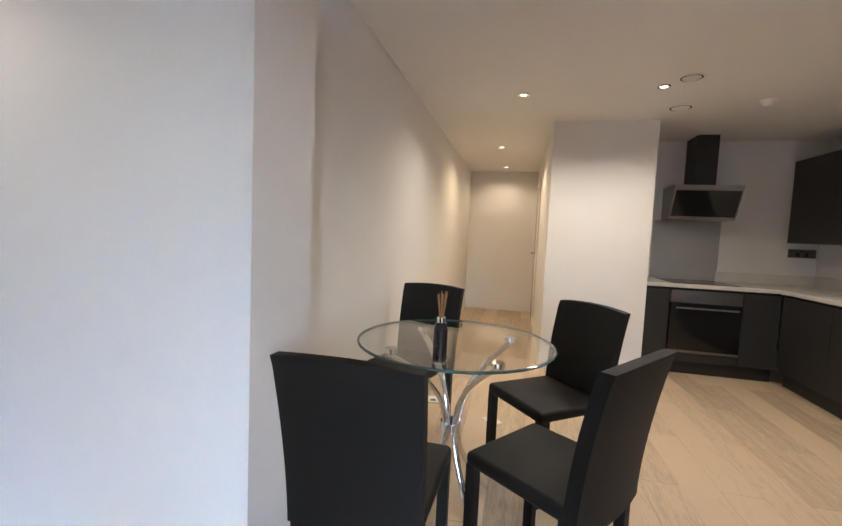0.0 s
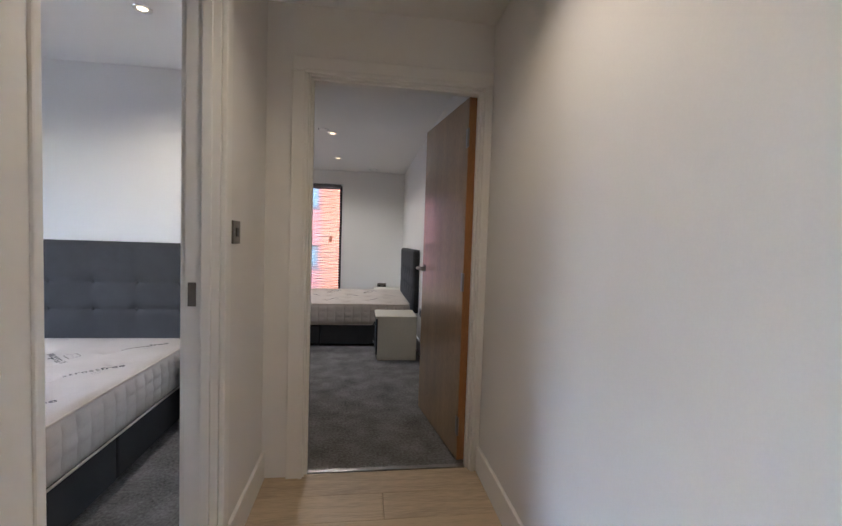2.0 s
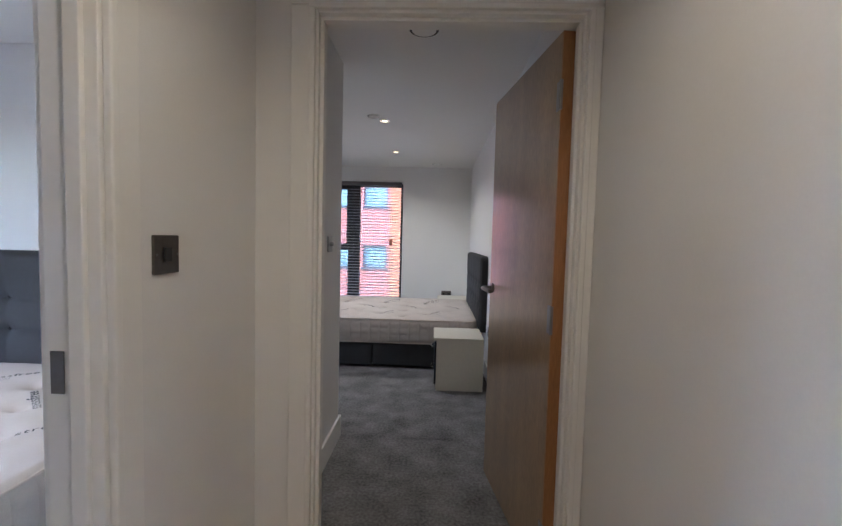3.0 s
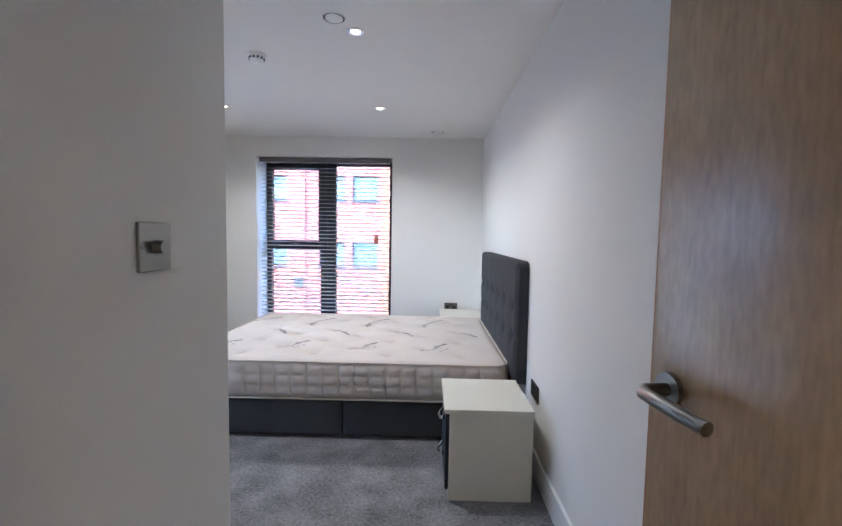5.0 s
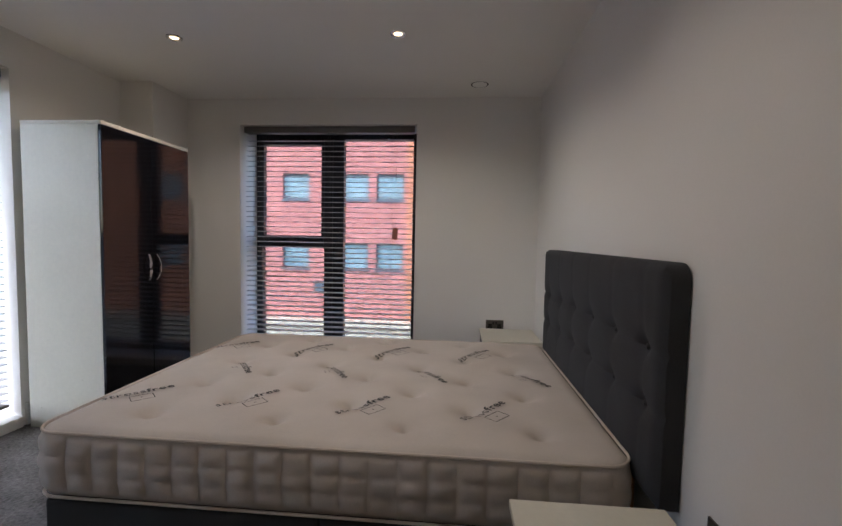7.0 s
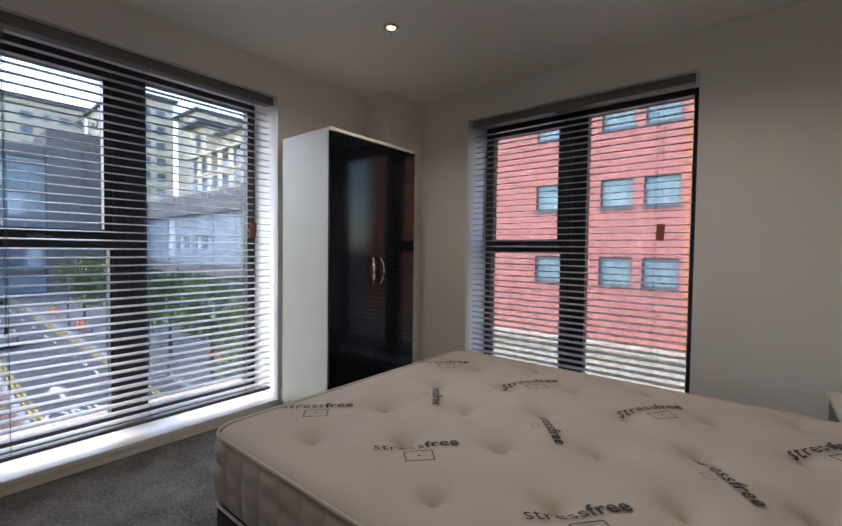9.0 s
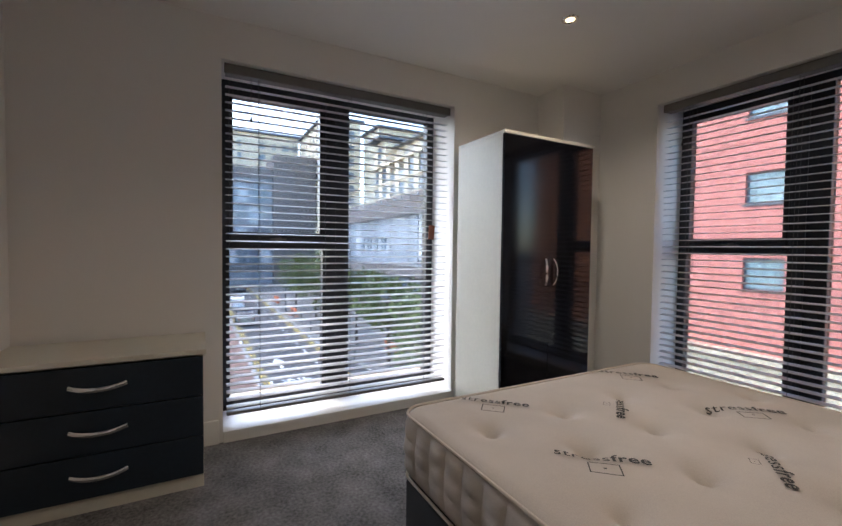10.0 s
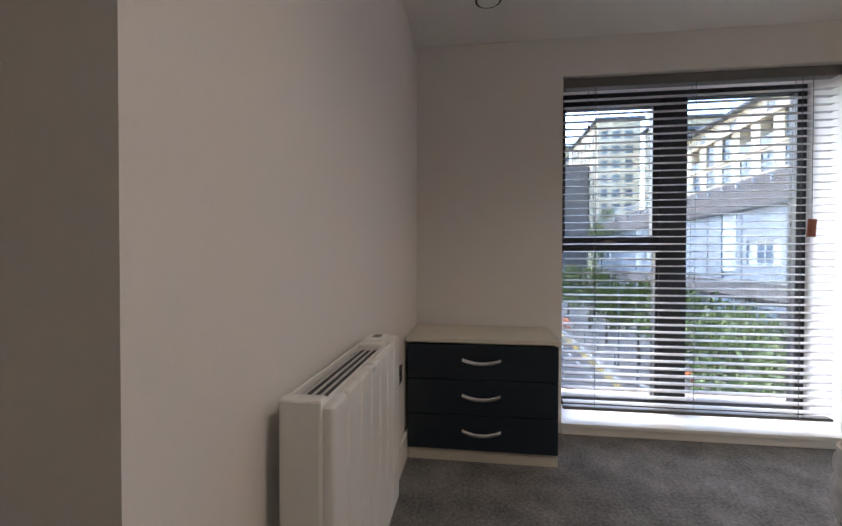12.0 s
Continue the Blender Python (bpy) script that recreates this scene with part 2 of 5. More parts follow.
structure("wall_living_north", boxes((LIV_W, XC - 0.1, LIV_N, LIV_N + 0.1, 0, CZ)), WALL, "off-white wall between living room and bedroom", "wall")
structure("wall_second_bedroom_north", boxes((-3.5, XC - 0.1, 0.98, YS - 0.1, 0, CZ)), WALL, "off-white wall behind the second bed", "wall")
# This bare opening is unseen, added and sized to light the second bedroom.
structure("wall_second_bedroom_west", wall_pieces(bmesh.new(), "y", LIV_N + 0.1, 0.98, -3.5, -3.4, 0, CZ, [(-0.75, -0.25, 0.8, 2.0)]), WALL, "off-white second bedroom wall with an unseen opening added for daylight", "wall")
structure("wall_second_bedroom_south", boxes((-3.5, LIV_W, LIV_N, LIV_N + 0.1, 0, CZ)), WALL, "off-white second bedroom side wall", "wall")
structure("wall_bathroom_back", boxes((5.2, 6.72, -4.6, -4.5, 0, CZ), (5.2, 5.3, -4.5, -3.44, 0, CZ), (6.7, 6.8, -4.6, -3.44, 0, CZ)), WALL, "plain walls behind the hall door", "wall")


def skirting(name, *runs):
    structure(name, boxes(*runs, bevel=0.004), TRIM, "white painted skirting board", "skirting board")


SK = 0.135
skirting("baseboard_bedroom", (XE - 0.016, XE, 0.11, YN, 0, SK), (WIN_N[1] + 0.05, XE - 0.016, YN - 0.016, YN, 0, SK), (-2.31, WIN_N[0] - 0.05, YN - 0.016, YN, 0, SK),
         (XW, XW + 0.016, YS, WIN_W[0] - 0.02, 0, SK), (XW, XW + 0.016, WIN_W[1] + 0.02, 4.37, 0, SK), (XW + 0.016, XA, YS, YS + 0.016, 0, SK), (XA, XA + 0.016, 0.11, YS + 0.016, 0, SK))
skirting("baseboard_lobby", (XE - 0.016, XE, -2.336, -0.016, -0.012, SK), (XE - 0.016, 1.027, -2.336, -2.32, -0.012, SK), (XC, XC + 0.016, -0.53, 0.0, -0.012, SK), (1.027, HALL_E, HALL_N - 0.016, HALL_N, -0.012, SK),
         (HALL_E - 0.016, HALL_E, -3.32, HALL_N - 0.016, -0.012, SK), (3.764, 3.78, -4.22, -3.304, -0.012, SK), (3.78, 5.66, -3.32, -3.304, -0.012, SK))
skirting("baseboard_second_bedroom", (-3.4, XC - 0.1, 0.964, 0.98, 0, SK), (XC - 0.116, XC - 0.1, -0.5, 0.964, 0, SK))


# ---- door linings and leaves ----
def lining_x(name, x0, x1, ya, yb, top, depth_out=0.016, w=0.07):
    """Architraves on both faces and a lining with stops, for a doorway in a wall along x; x0..x1 is the structural hole."""
    d = tagged(thing(name, "white painted door frame with moulded architrave", "door frame", ((x0 + x1) / 2, ya, 0)), kind="structure")
    c = (x0 + x1) / 2
    h = (x1 - x0) / 2
    j = 0.03
    for nm, a, b in (("jamb", -h, -h + j), ("jamb", h - j, h)):
        part(nm, boxes((a, b, -0.004, yb - ya + 0.004, -0.012, top), bevel=0.002), TRIM, d)
    part("head", boxes((-h + j, h - j, -0.004, yb - ya + 0.004, top - j, top), bevel=0.002), TRIM, d)
    for y0, y1 in ((-depth_out, -0.0045), (yb - ya + 0.0045, yb - ya + depth_out)):
        part("architrave", boxes((-h - w + 0.012, -h + 0.012, y0, y1, -0.012, top - 0.0105), (-h + 0.002, -h + 0.022, y0 - 0.006 if y0 < 0 else y0, y1 + (0.006 if y0 > 0 else 0), -0.012, top - 0.022), bevel=0.004), TRIM, d)
        part("architrave", boxes((h - 0.012, h + min(w, 0.036) - 0.012, y0, y1, -0.012, top - 0.0105), (h - 0.022, h - 0.002, y0 - 0.006 if y0 < 0 else y0, y1 + (0.006 if y0 > 0 else 0), -0.012, top - 0.022), bevel=0.004), TRIM, d)
        part("architrave", boxes((-h - w + 0.012, h + min(w, 0.036) - 0.012, y0, y1, top - 0.01, top + w - 0.012), (-h + 0.002, h - 0.002, y0 - 0.006 if y0 < 0 else y0, y1 + (0.006 if y0 > 0 else 0), top - 0.022, top - 0.002), bevel=0.004), TRIM, d)
    for a, b in ((-h + j, -h + j + 0.012), (h - j - 0.012, h - j)):
        part("stop", boxes((a, b, 0.02, 0.05, -0.012, top - j - 0.012), bevel=0.002), TRIM, d)
    part("stop", boxes((-h + j, h - j, 0.02, 0.05, top - j - 0.012, top - j), bevel=0.002), TRIM, d)
    return d


def lever_pair(leaf, x, z, yb):
    """A lever handle on both faces of a leaf that lies along -x from its hinge, its faces at y 0 and yb."""
    for side, y in ((-1, 0), (1, yb)):
        bm = cyl(bmesh.new(), 0.026, 0.026, 0, 0.009, 28, pose(x, y, z, -90 * side, 0, 0))
        rose = part("rose", bm, STEEL, leaf, "brushed steel round rose", smooth=True)
        pts = [(x, y + side * 0.006, z), (x, y + side * 0.045, z), (x + 0.012, y + side * 0.056, z), (x + 0.05, y + side * 0.058, z), (x + 0.125, y + side * 0.05, z - 0.004)]
        part("lever", tube(bmesh.new(), pts, 0.0105, 12), STEEL, rose, "brushed steel lever", smooth=True)


def oak_door(at, turn, width, label):
    d = thing("door", label, "door", at, turn)
    leaf = part("leaf", boxes((-width + 0.004, -0.004, 0.0, 0.044, 0.008, 1.995), bevel=0.0015), OAK, d, "oak veneered flush door leaf")
    part("lipping", boxes((-0.0045, 0.0, 0.001, 0.043, 0.008, 1.995), (-width, -width + 0.0045, 0.001, 0.043, 0.008, 1.995)), OAKEDGE, d, "reddish oak edge lipping")
    lever_pair(leaf, -width + 0.05, 1.03, 0.044)
    for z in (0.2, 1.0, 1.78):
        hb = boxes((-0.03, 0.006, -0.0025, 0.0, z - 0.05, z + 0.05))
        cyl(hb, 0.006, 0.006, z - 0.05, z + 0.05, 12, pose(0.006, -0.003, 0))
        part("hinge", hb, STEEL, d, "steel butt hinge", smooth=True)
    part("latch_plate", boxes((-width - 0.002, -width + 0.0005, 0.01, 0.034, 0.93, 1.06)), STEEL, d, "steel latch plate")
    return d


lining_x("door_frame_1", DOOR[0], DOOR[1], 0.0, 0.1, 2.03)
oak_door((0.582, 0.085, 0), -81.5, 0.775, "open oak veneered bedroom door with steel lever")
tb = thing("threshold_strip", "metal carpet threshold strip in the doorway", "threshold", (0.196, 0.04, 0))
part("bar", boxes((-0.425, 0.425, -0.016, 0.016, -0.012, 0.004), bevel=0.002), STEEL, tb)

# second bedroom doorway, in the wall along y
fr2 = tagged(thing("door_frame_2", "white painted door frame with steel strike plate", "door frame", (XC, (DOOR2[0] + DOOR2[1]) / 2, 0)), kind="structure")
hh = (DOOR2[1] - DOOR2[0]) / 2
for a, b in ((-hh, -hh + 0.03), (hh - 0.03, hh)):
    part("jamb", boxes((-0.104, 0.004, a, b, -0.012, 2.03), bevel=0.002), TRIM, fr2)
part("head", boxes((-0.104, 0.004, -hh + 0.03, hh - 0.03, 2.0, 2.03), bevel=0.002), TRIM, fr2)
for a, b in ((-hh + 0.03, -hh + 0.042), (hh - 0.042, hh - 0.03)):
    part("stop", boxes((-0.05, -0.02, a, b, -0.012, 1.988), bevel=0.002), TRIM, fr2)
part("stop", boxes((-0.05, -0.02, -hh + 0.03, hh - 0.03, 1.988, 2.0), bevel=0.002), TRIM, fr2)
for x0, x1 in ((0.0045, 0.016), (-0.116, -0.1045)):
    out = 0.006 if x0 > 0 else 0.0
    inn = 0.006 if x0 < 0 else 0.0
    for s in (-1, 1):
        a, b = sorted((s * (hh - 0.012), s * (hh + 0.058)))
        c, e = sorted((s * (hh - 0.022), s * (hh - 0.002)))
        part("architrave", boxes((x0, x1, a, b, -0.012, 2.0195), (x0 - inn, x1 + out, c, e, -0.012, 2.01), bevel=0.004), TRIM, fr2)
    part("architrave", boxes((x0, x1, -hh - 0.058, hh + 0.058, 2.02, 2.088), (x0 - inn, x1 + out, -hh + 0.002, hh - 0.002, 2.008, 2.028), bevel=0.004), TRIM, fr2)
part("strike_plate", boxes((-0.094, -0.068, hh - 0.0325, hh - 0.0295, 0.972, 1.052), bevel=0.001), NICKEL, fr2, "steel strike plate")

# hall door
lining_x("door_frame_3", 5.75, 6.6, -3.44, -3.32, 2.03)
hd = oak_door((6.568, -3.35, 0), 0, 0.785, "closed oak veneered door in the hall")


# ---- windows ----
def window(name, at, turn, label, half, tall):
    """Origin at the middle of the opening's foot in the wall's inner face; x along the wall seen from the room, y outward. A side-hung half with a transom, and a fixed half."""
    w = tagged(thing(name, label, "window", at, turn), kind="structure")
    h, top = half, tall
    y0, y1 = 0.3, 0.37
    part("window_frame", boxes((-h, -h + 0.055, y0, y1, 0, top), (h - 0.055, h, y0, y1, 0, top), (-h + 0.055, h - 0.055, y0, y1, top - 0.05, top), (-h + 0.055, h - 0.055, y0, y1, 0, 0.06), bevel=0.004), ANTHRA, w, "anthracite metal outer frame")
    part("mullion", boxes((-0.115, 0.07, y0 - 0.004, y1, 0.06, top - 0.05), (-0.1, -0.03, y0 - 0.02, y0 - 0.004, 0.06, top - 0.05), bevel=0.004), ANTHRA, w)
    part("transom", boxes((-h + 0.055, -0.115, y0 - 0.003, y1, 1.015, 1.105), (-h + 0.055, -0.115, y0 - 0.02, y0 - 0.003, 1.045, 1.1), bevel=0.004), ANTHRA, w)
    part("sash", boxes((-h + 0.055, -h + 0.075, y0 - 0.012, y1 - 0.02, 1.105, top - 0.05), (-0.14, -0.115, y0 - 0.012, y1 - 0.02, 1.105, top - 0.05), (-h + 0.075, -0.14, y0 - 0.012, y1 - 0.02, top - 0.1, top - 0.05), (-h + 0.075, -0.14, y0 - 0.012, y1 - 0.02, 1.105, 1.125), bevel=0.003), ANTHRA, w)
    hb = boxes((-0.46, -0.36, y0 - 0.034, y0 - 0.024, 1.075, 1.086), (-0.43, -0.39, y0 - 0.024, y0 - 0.018, 1.06, 1.095), bevel=0.003)
    part("window_handle", hb, NICKEL, w, "steel window handle")
    for x0, x1, z0, z1 in ((-h + 0.075, -0.14, 1.125, top - 0.1), (-h + 0.055, -0.115, 0.06, 1.015), (0.07, h - 0.055, 0.06, top - 0.05)):
        p = part("pane", boxes((x0, x1, 0.335, 0.341, z0, z1)), GLASS, w, "glass pane tinted to dim the outdoor view")
        p.visible_shadow = False
    part("window_sill", boxes((-h + 0.001, h - 0.001, -0.025, y0, -0.02, 0.003), bevel=0.003), TRIM, w, "white window board")
    part("apron", boxes((-h + 0.001, h - 0.001, -0.016, -0.001, -0.065, -0.021), bevel=0.003), TRIM, w)
    return w


def slat_mesh(length):
    bm = bmesh.new()
    n = 6
    cols = []
    for k in range(n + 1):
        s = k / n - 0.5
        y, z = s * 0.05, 0.0035 * (1 - 4 * s * s)
        cols.append([bm.verts.new((x, y, z + dz)) for x in (-length / 2, length / 2) for dz in (0.0012, -0.0012)])
    for a, b in zip(cols, cols[1:]):
        bm.faces.new((a[0], b[0], b[2], a[2]))
        bm.faces.new((a[1], a[3], b[3], b[1]))
        bm.faces.new((a[0], a[1], b[1], b[0]))
        bm.faces.new((a[2], b[2], b[3], a[3]))
    bm.faces.new((cols[0][0], cols[0][2], cols[0][3], cols[0][1]))
    bm.faces.new((cols[-1][0], cols[-1][1], cols[-1][3], cols[-1][2]))
    return mesh_of("slat", bm, SLAT, True)


def blind(at, turn, label, tilt):
    b = thing("venetian_blind", label, "blind", at, turn, "venetian blinds")
    L, yb = 1.46, 0.075
    part("headrail", boxes((-L / 2, L / 2, yb - 0.03, yb + 0.03, 1.945, 1.998), bevel=0.003), RAIL, b, "dark grey headrail")
    part("valance", boxes((-L / 2 - 0.008, L / 2 + 0.008, yb - 0.041, yb - 0.032, 1.944, 1.997), bevel=0.002), RAIL, b)
    part("bottom_rail", boxes((-L / 2, L / 2, yb - 0.026, yb + 0.026, 0.012, 0.03), bevel=0.004), RAIL, b, "dark grey bottom rail")
    me = slat_mesh(L)
    pitch, z = 0.0435, 0.055
    while z < 1.925:
        s = new("slat", me)
        s.parent = b
        s.matrix_basis = pose(0, yb, z, tilt + random.uniform(-1.2, 1.2), random.uniform(-0.08, 0.08), 0)
        z += pitch
    for x in (-0.55, 0.0, 0.55):
        part("ladder_cord", boxes((x - 0.001, x + 0.001, yb - 0.027, yb - 0.025, 0.02, 1.95), (x - 0.001, x + 0.001, yb + 0.025, yb + 0.027, 0.02, 1.95)), CORD, b)
    for x, lo in ((-0.56, 0.62), (-0.6, 1.72), (0.59, 1.1)):
        c = part("pull_cord", boxes((x - 0.0012, x + 0.0012, yb - 0.047, yb - 0.045, lo, 1.935)), CORD, b)
        if lo > 1.0 and x > 0:
            part("tag", rotated(boxes((-0.022, 0.022, -0.003, 0.003, -0.1, 0.0), bevel=0.001), pose(x, yb - 0.05, lo + 0.05, 0, 4, 0)), LABEL_RED, c, "rust-brown hanging safety tag")
        else:
            part("tassel", cyl(bmesh.new(), 0.008, 0.004, lo - 0.03, lo, 12, Matrix.Translation((x, yb - 0.046, 0))), DARKPL, c, smooth=True)
    return b


window("window_1", ((WIN_N[0] + WIN_N[1]) / 2, YN, 0.065), 0, "tall anthracite window with opening upper light", 0.759, 2.055)
blind(((WIN_N[0] + WIN_N[1]) / 2, YN, 0.118), 0, "grey slatted venetian blind, lowered and open", 5.0)
window("window_2", (XW, (WIN_W[0] + WIN_W[1]) / 2, 0.065), 90, "tall anthracite window overlooking the street", 0.7525, 2.05)
blind((XW, (WIN_W[0] + WIN_W[1]) / 2, 0.113), 90, "grey slatted venetian blind, lowered and open", 5.0)


# ---- fittings ----
def downlight(at, watts, warm=(1.0, 0.84, 0.66), label="small round recessed ceiling downlight, lit; two in the set are unseen fill"):
    d = thing("downlight", label, "ceiling light", at, 0, "recessed downlights")
    ring = bmesh.new()
    prof = [(0.0245, -0.001), (0.033, -0.006), (0.043, -0.005), (0.046, 0.0)]
    rows = [[ring.verts.new((r * math.cos(a), r * math.sin(a), z)) for a in (2 * math.pi * k / 32 for k in range(32))] for r, z in prof]
    for a, b in zip(rows, rows[1:]):
        for k in range(32):
            ring.faces.new((a[k], a[(k + 1) % 32], b[(k + 1) % 32], b[k]))
    part("bezel", ring, CHROME, d, "polished metal bezel", smooth=True)
    part("lens", cyl(bmesh.new(), 0.024, 0.024, -0.003, -0.0005, 24), LAMP, d, "glowing warm lens")
    lamp = bpy.data.lights.new("downlight_beam", "SPOT")
    lamp.energy, lamp.color, lamp.spot_size, lamp.spot_blend, lamp.shadow_soft_size = watts, warm, radians(150), 0.7, 0.03
    lo = new("downlight_beam", lamp)
    lo.parent = d
    lo.location = (0, 0, -0.012)
    return d


BED_W, LIV_WATT = 1.4, 1.7
for x, y in ((-1.669, 3.715), (-0.34, 3.723), (-0.318, 2.408)):
    downlight((x, y, CZ), BED_W)
downlight((-1.09, 0.2, CZ), 1.5)
# The lamps at (1.0, -3.6) and (2.0, -5.05) are unseen, added as fill light.
for x, y in ((3.0, -3.03), (4.88, -2.79), (6.35, -2.8), (2.92, -3.98), (1.0, -3.6), (2.0, -5.05), (0.16, -1.05)):
    downlight((x, y, CZ), 0.8 if x > 6 else 1.7 if x > 4 else 2.2 if y < -3.9 else LIV_WATT if x > 1 else 0.9, (1.0, 0.68, 0.36) if x > 4 else (1.0, 0.76, 0.5))


def ceiling_vent(at, label, r=0.075):
    v = thing("ceiling_vent", label, "ceiling vent", at, 0, "round ceiling vents")
    bm = bmesh.new()
    prof = [(r, 0.0), (r, -0.003), (r * 0.92, -0.005), (r * 0.88, -0.001)]
    rows = [[bm.verts.new((q * math.cos(a), q * math.sin(a), z)) for a in (2 * math.pi * k / 40 for k in range(40))] for q, z in prof]
    for a, b in zip(rows, rows[1:]):
        for k in range(40):
            bm.faces.new((a[k], a[(k + 1) % 40], b[(k + 1) % 40], b[k]))
    part("rim", bm, WHITEPL, v, smooth=True)
    # A solid black disc paints the shade of the open ring gap.
    part("gap_shade", cyl(bmesh.new(), r * 0.88, r * 0.88, -0.0025, -0.0005, 32), DARKPL, v, "black disc painting shade into the vent gap")
    part("disc", cyl(bmesh.new(), r * 0.72, r * 0.74, -0.006, -0.002, 32), WHITEPL, v, smooth=True)


ceiling_vent((0.165, 4.5, CZ), "round white air valve in the bedroom ceiling", 0.075)
ceiling_vent((-2.15, 1.62, CZ), "round white air valve above the drawers", 0.075)
ceiling_vent((0.08, 0.78, CZ), "round white air valve in the entry ceiling", 0.085)
ceiling_vent((-0.4, 2.27, CZ), "round white air valve beside the downlight", 0.06)
ceiling_vent((2.77, -4.1, CZ), "round white air valve in the kitchen ceiling", 0.075)
ceiling_vent((3.43, -4.26, CZ), "flat round white vent near the kitchen", 0.09)

sm = thing("smoke_detector", "round white smoke detector on the bedroom ceiling", "smoke detector", (-0.965, 2.7, CZ))
part("base", cyl(bmesh.new(), 0.055, 0.056, -0.012, 0.0, 32), WHITEPL, sm, smooth=True)
part("body", cyl(bmesh.new(), 0.038, 0.05, -0.04, -0.012, 32), WHITEPL, sm, smooth=True)
for k in range(12):
    a = 2 * math.pi * k / 12
    part("slot", rotated(boxes((0.0415, 0.0465, -0.005, 0.005, -0.032, -0.02)), pose(0, 0, 0, 0, 0, math.degrees(a))), DARKPL, sm)
part("cap", cyl(bmesh.new(), 0.02, 0.03, -0.049, -0.04, 24), WHITEPL, sm, smooth=True)
sm2 = thing("smoke_detector", "round white heat detector on the kitchen ceiling", "smoke detector", (3.29, -4.8, CZ))
part("base", cyl(bmesh.new(), 0.055, 0.056, -0.012, 0.0, 32), WHITEPL, sm2, smooth=True)
part("body", cyl(bmesh.new(), 0.03, 0.048, -0.045, -0.012, 32), WHITEPL, sm2, smooth=True)


def plate(name, label, at, turn, w, h, kind):
    """A wall plate whose face looks along -y of its own frame."""
    p = thing(name, label, "socket" if "socket" in name else "switch", at, turn)
    part("face_plate", boxes((-w / 2, w / 2, -0.007, 0.0, -h / 2, h / 2), bevel=0.002), STEEL if kind == "dimmer" else NICKEL, p)
    if kind == "socket":
        for s in (-1, 1):
            part("rocker", boxes((s * 0.012 - 0.006, s * 0.012 + 0.006, -0.01, -0.007, 0.008, 0.028), bevel=0.001), DARKPL, p)
            part("insert", boxes((s * 0.038 - 0.017, s * 0.038 + 0.017, -0.0085, -0.007, -0.03, 0.012), bevel=0.001), DARKPL, p)
            for dx, dz, a, b in ((0, 0.002, 0.003, 0.006), (-0.011, -0.019, 0.005, 0.003), (0.011, -0.019, 0.005, 0.003)):
                part("pin_hole", boxes((s * 0.038 + dx - a, s * 0.038 + dx + a, -0.0092, -0.0085, dz - b, dz + b)), BOTTLE, p)
    elif kind == "dimmer":
        part("knob", cyl(bmesh.new(), 0.013, 0.011, 0.0, 0.016, 24, pose(0, -0.007, 0, 90)), STEEL, p, "round steel dimmer knob", smooth=True)
    else:
        part("rocker", boxes((-0.012, 0.012, -0.011, -0.007, -0.016, 0.016), bevel=0.0015), DARKPL, p)
    for s in (-1, 1):
        part("screw", cyl(bmesh.new(), 0.003, 0.003, 0, 0.0015, 10, pose(s * w * 0.41, -0.007, 0, 90)), STEEL, p)
    return p


plate("wall_socket", "black nickel double socket low on the wall", (XE, 2.345, 0.44), -90, 0.146, 0.086, "socket")
plate("wall_socket", "black nickel double socket beside the far bedside cabinet", (0.355, YN, 0.475), 0, 0.146, 0.086, "socket")
plate("wall_socket", "black nickel double socket between radiator and drawers", (-1.968, YS, 0.475), 180, 0.146, 0.086, "socket")
plate("light_switch", "brushed steel dimmer switch in the entry", (XA, 0.915, 1.235), 90, 0.088, 0.09, "dimmer")
plate("light_switch", "brushed metal light switch in the lobby", (XC, -0.47, 1.225), 90, 0.086, 0.086, "single")


# ---- bed ----
def ring_points(w, d, r, n):
    """n points round a rectangle w by d with corner radius r, with outward normals."""
    segs, total = [], 0
    for k, (cx, cy) in enumerate(((w / 2 - r, d / 2 - r), (-w / 2 + r, d / 2 - r), (-w / 2 + r, -d / 2 + r), (w / 2 - r, -d / 2 + r))):
        segs.append(("arc", cx, cy, k * math.pi / 2, r * math.pi / 2))
        segs.append(("line", cx, cy, (k + 1) * math.pi / 2, (w if k % 2 == 0 else d) - 2 * r))
    total = sum(s[4] for s in segs)
    out = []
    for i in range(n):
        q = total * i / n
        for kind, cx, cy, a, ln in segs:
            if q <= ln:
                if kind == "arc":
                    b = a + q / r
                    out.append((cx + r * math.cos(b), cy + r * math.sin(b), math.cos(b), math.sin(b)))
                else:
                    nx, ny = math.cos(a), math.sin(a)
                    out.append((cx + r * nx - ny * q, cy + r * ny + nx * q, nx, ny))
                break
            q -= ln
    return out


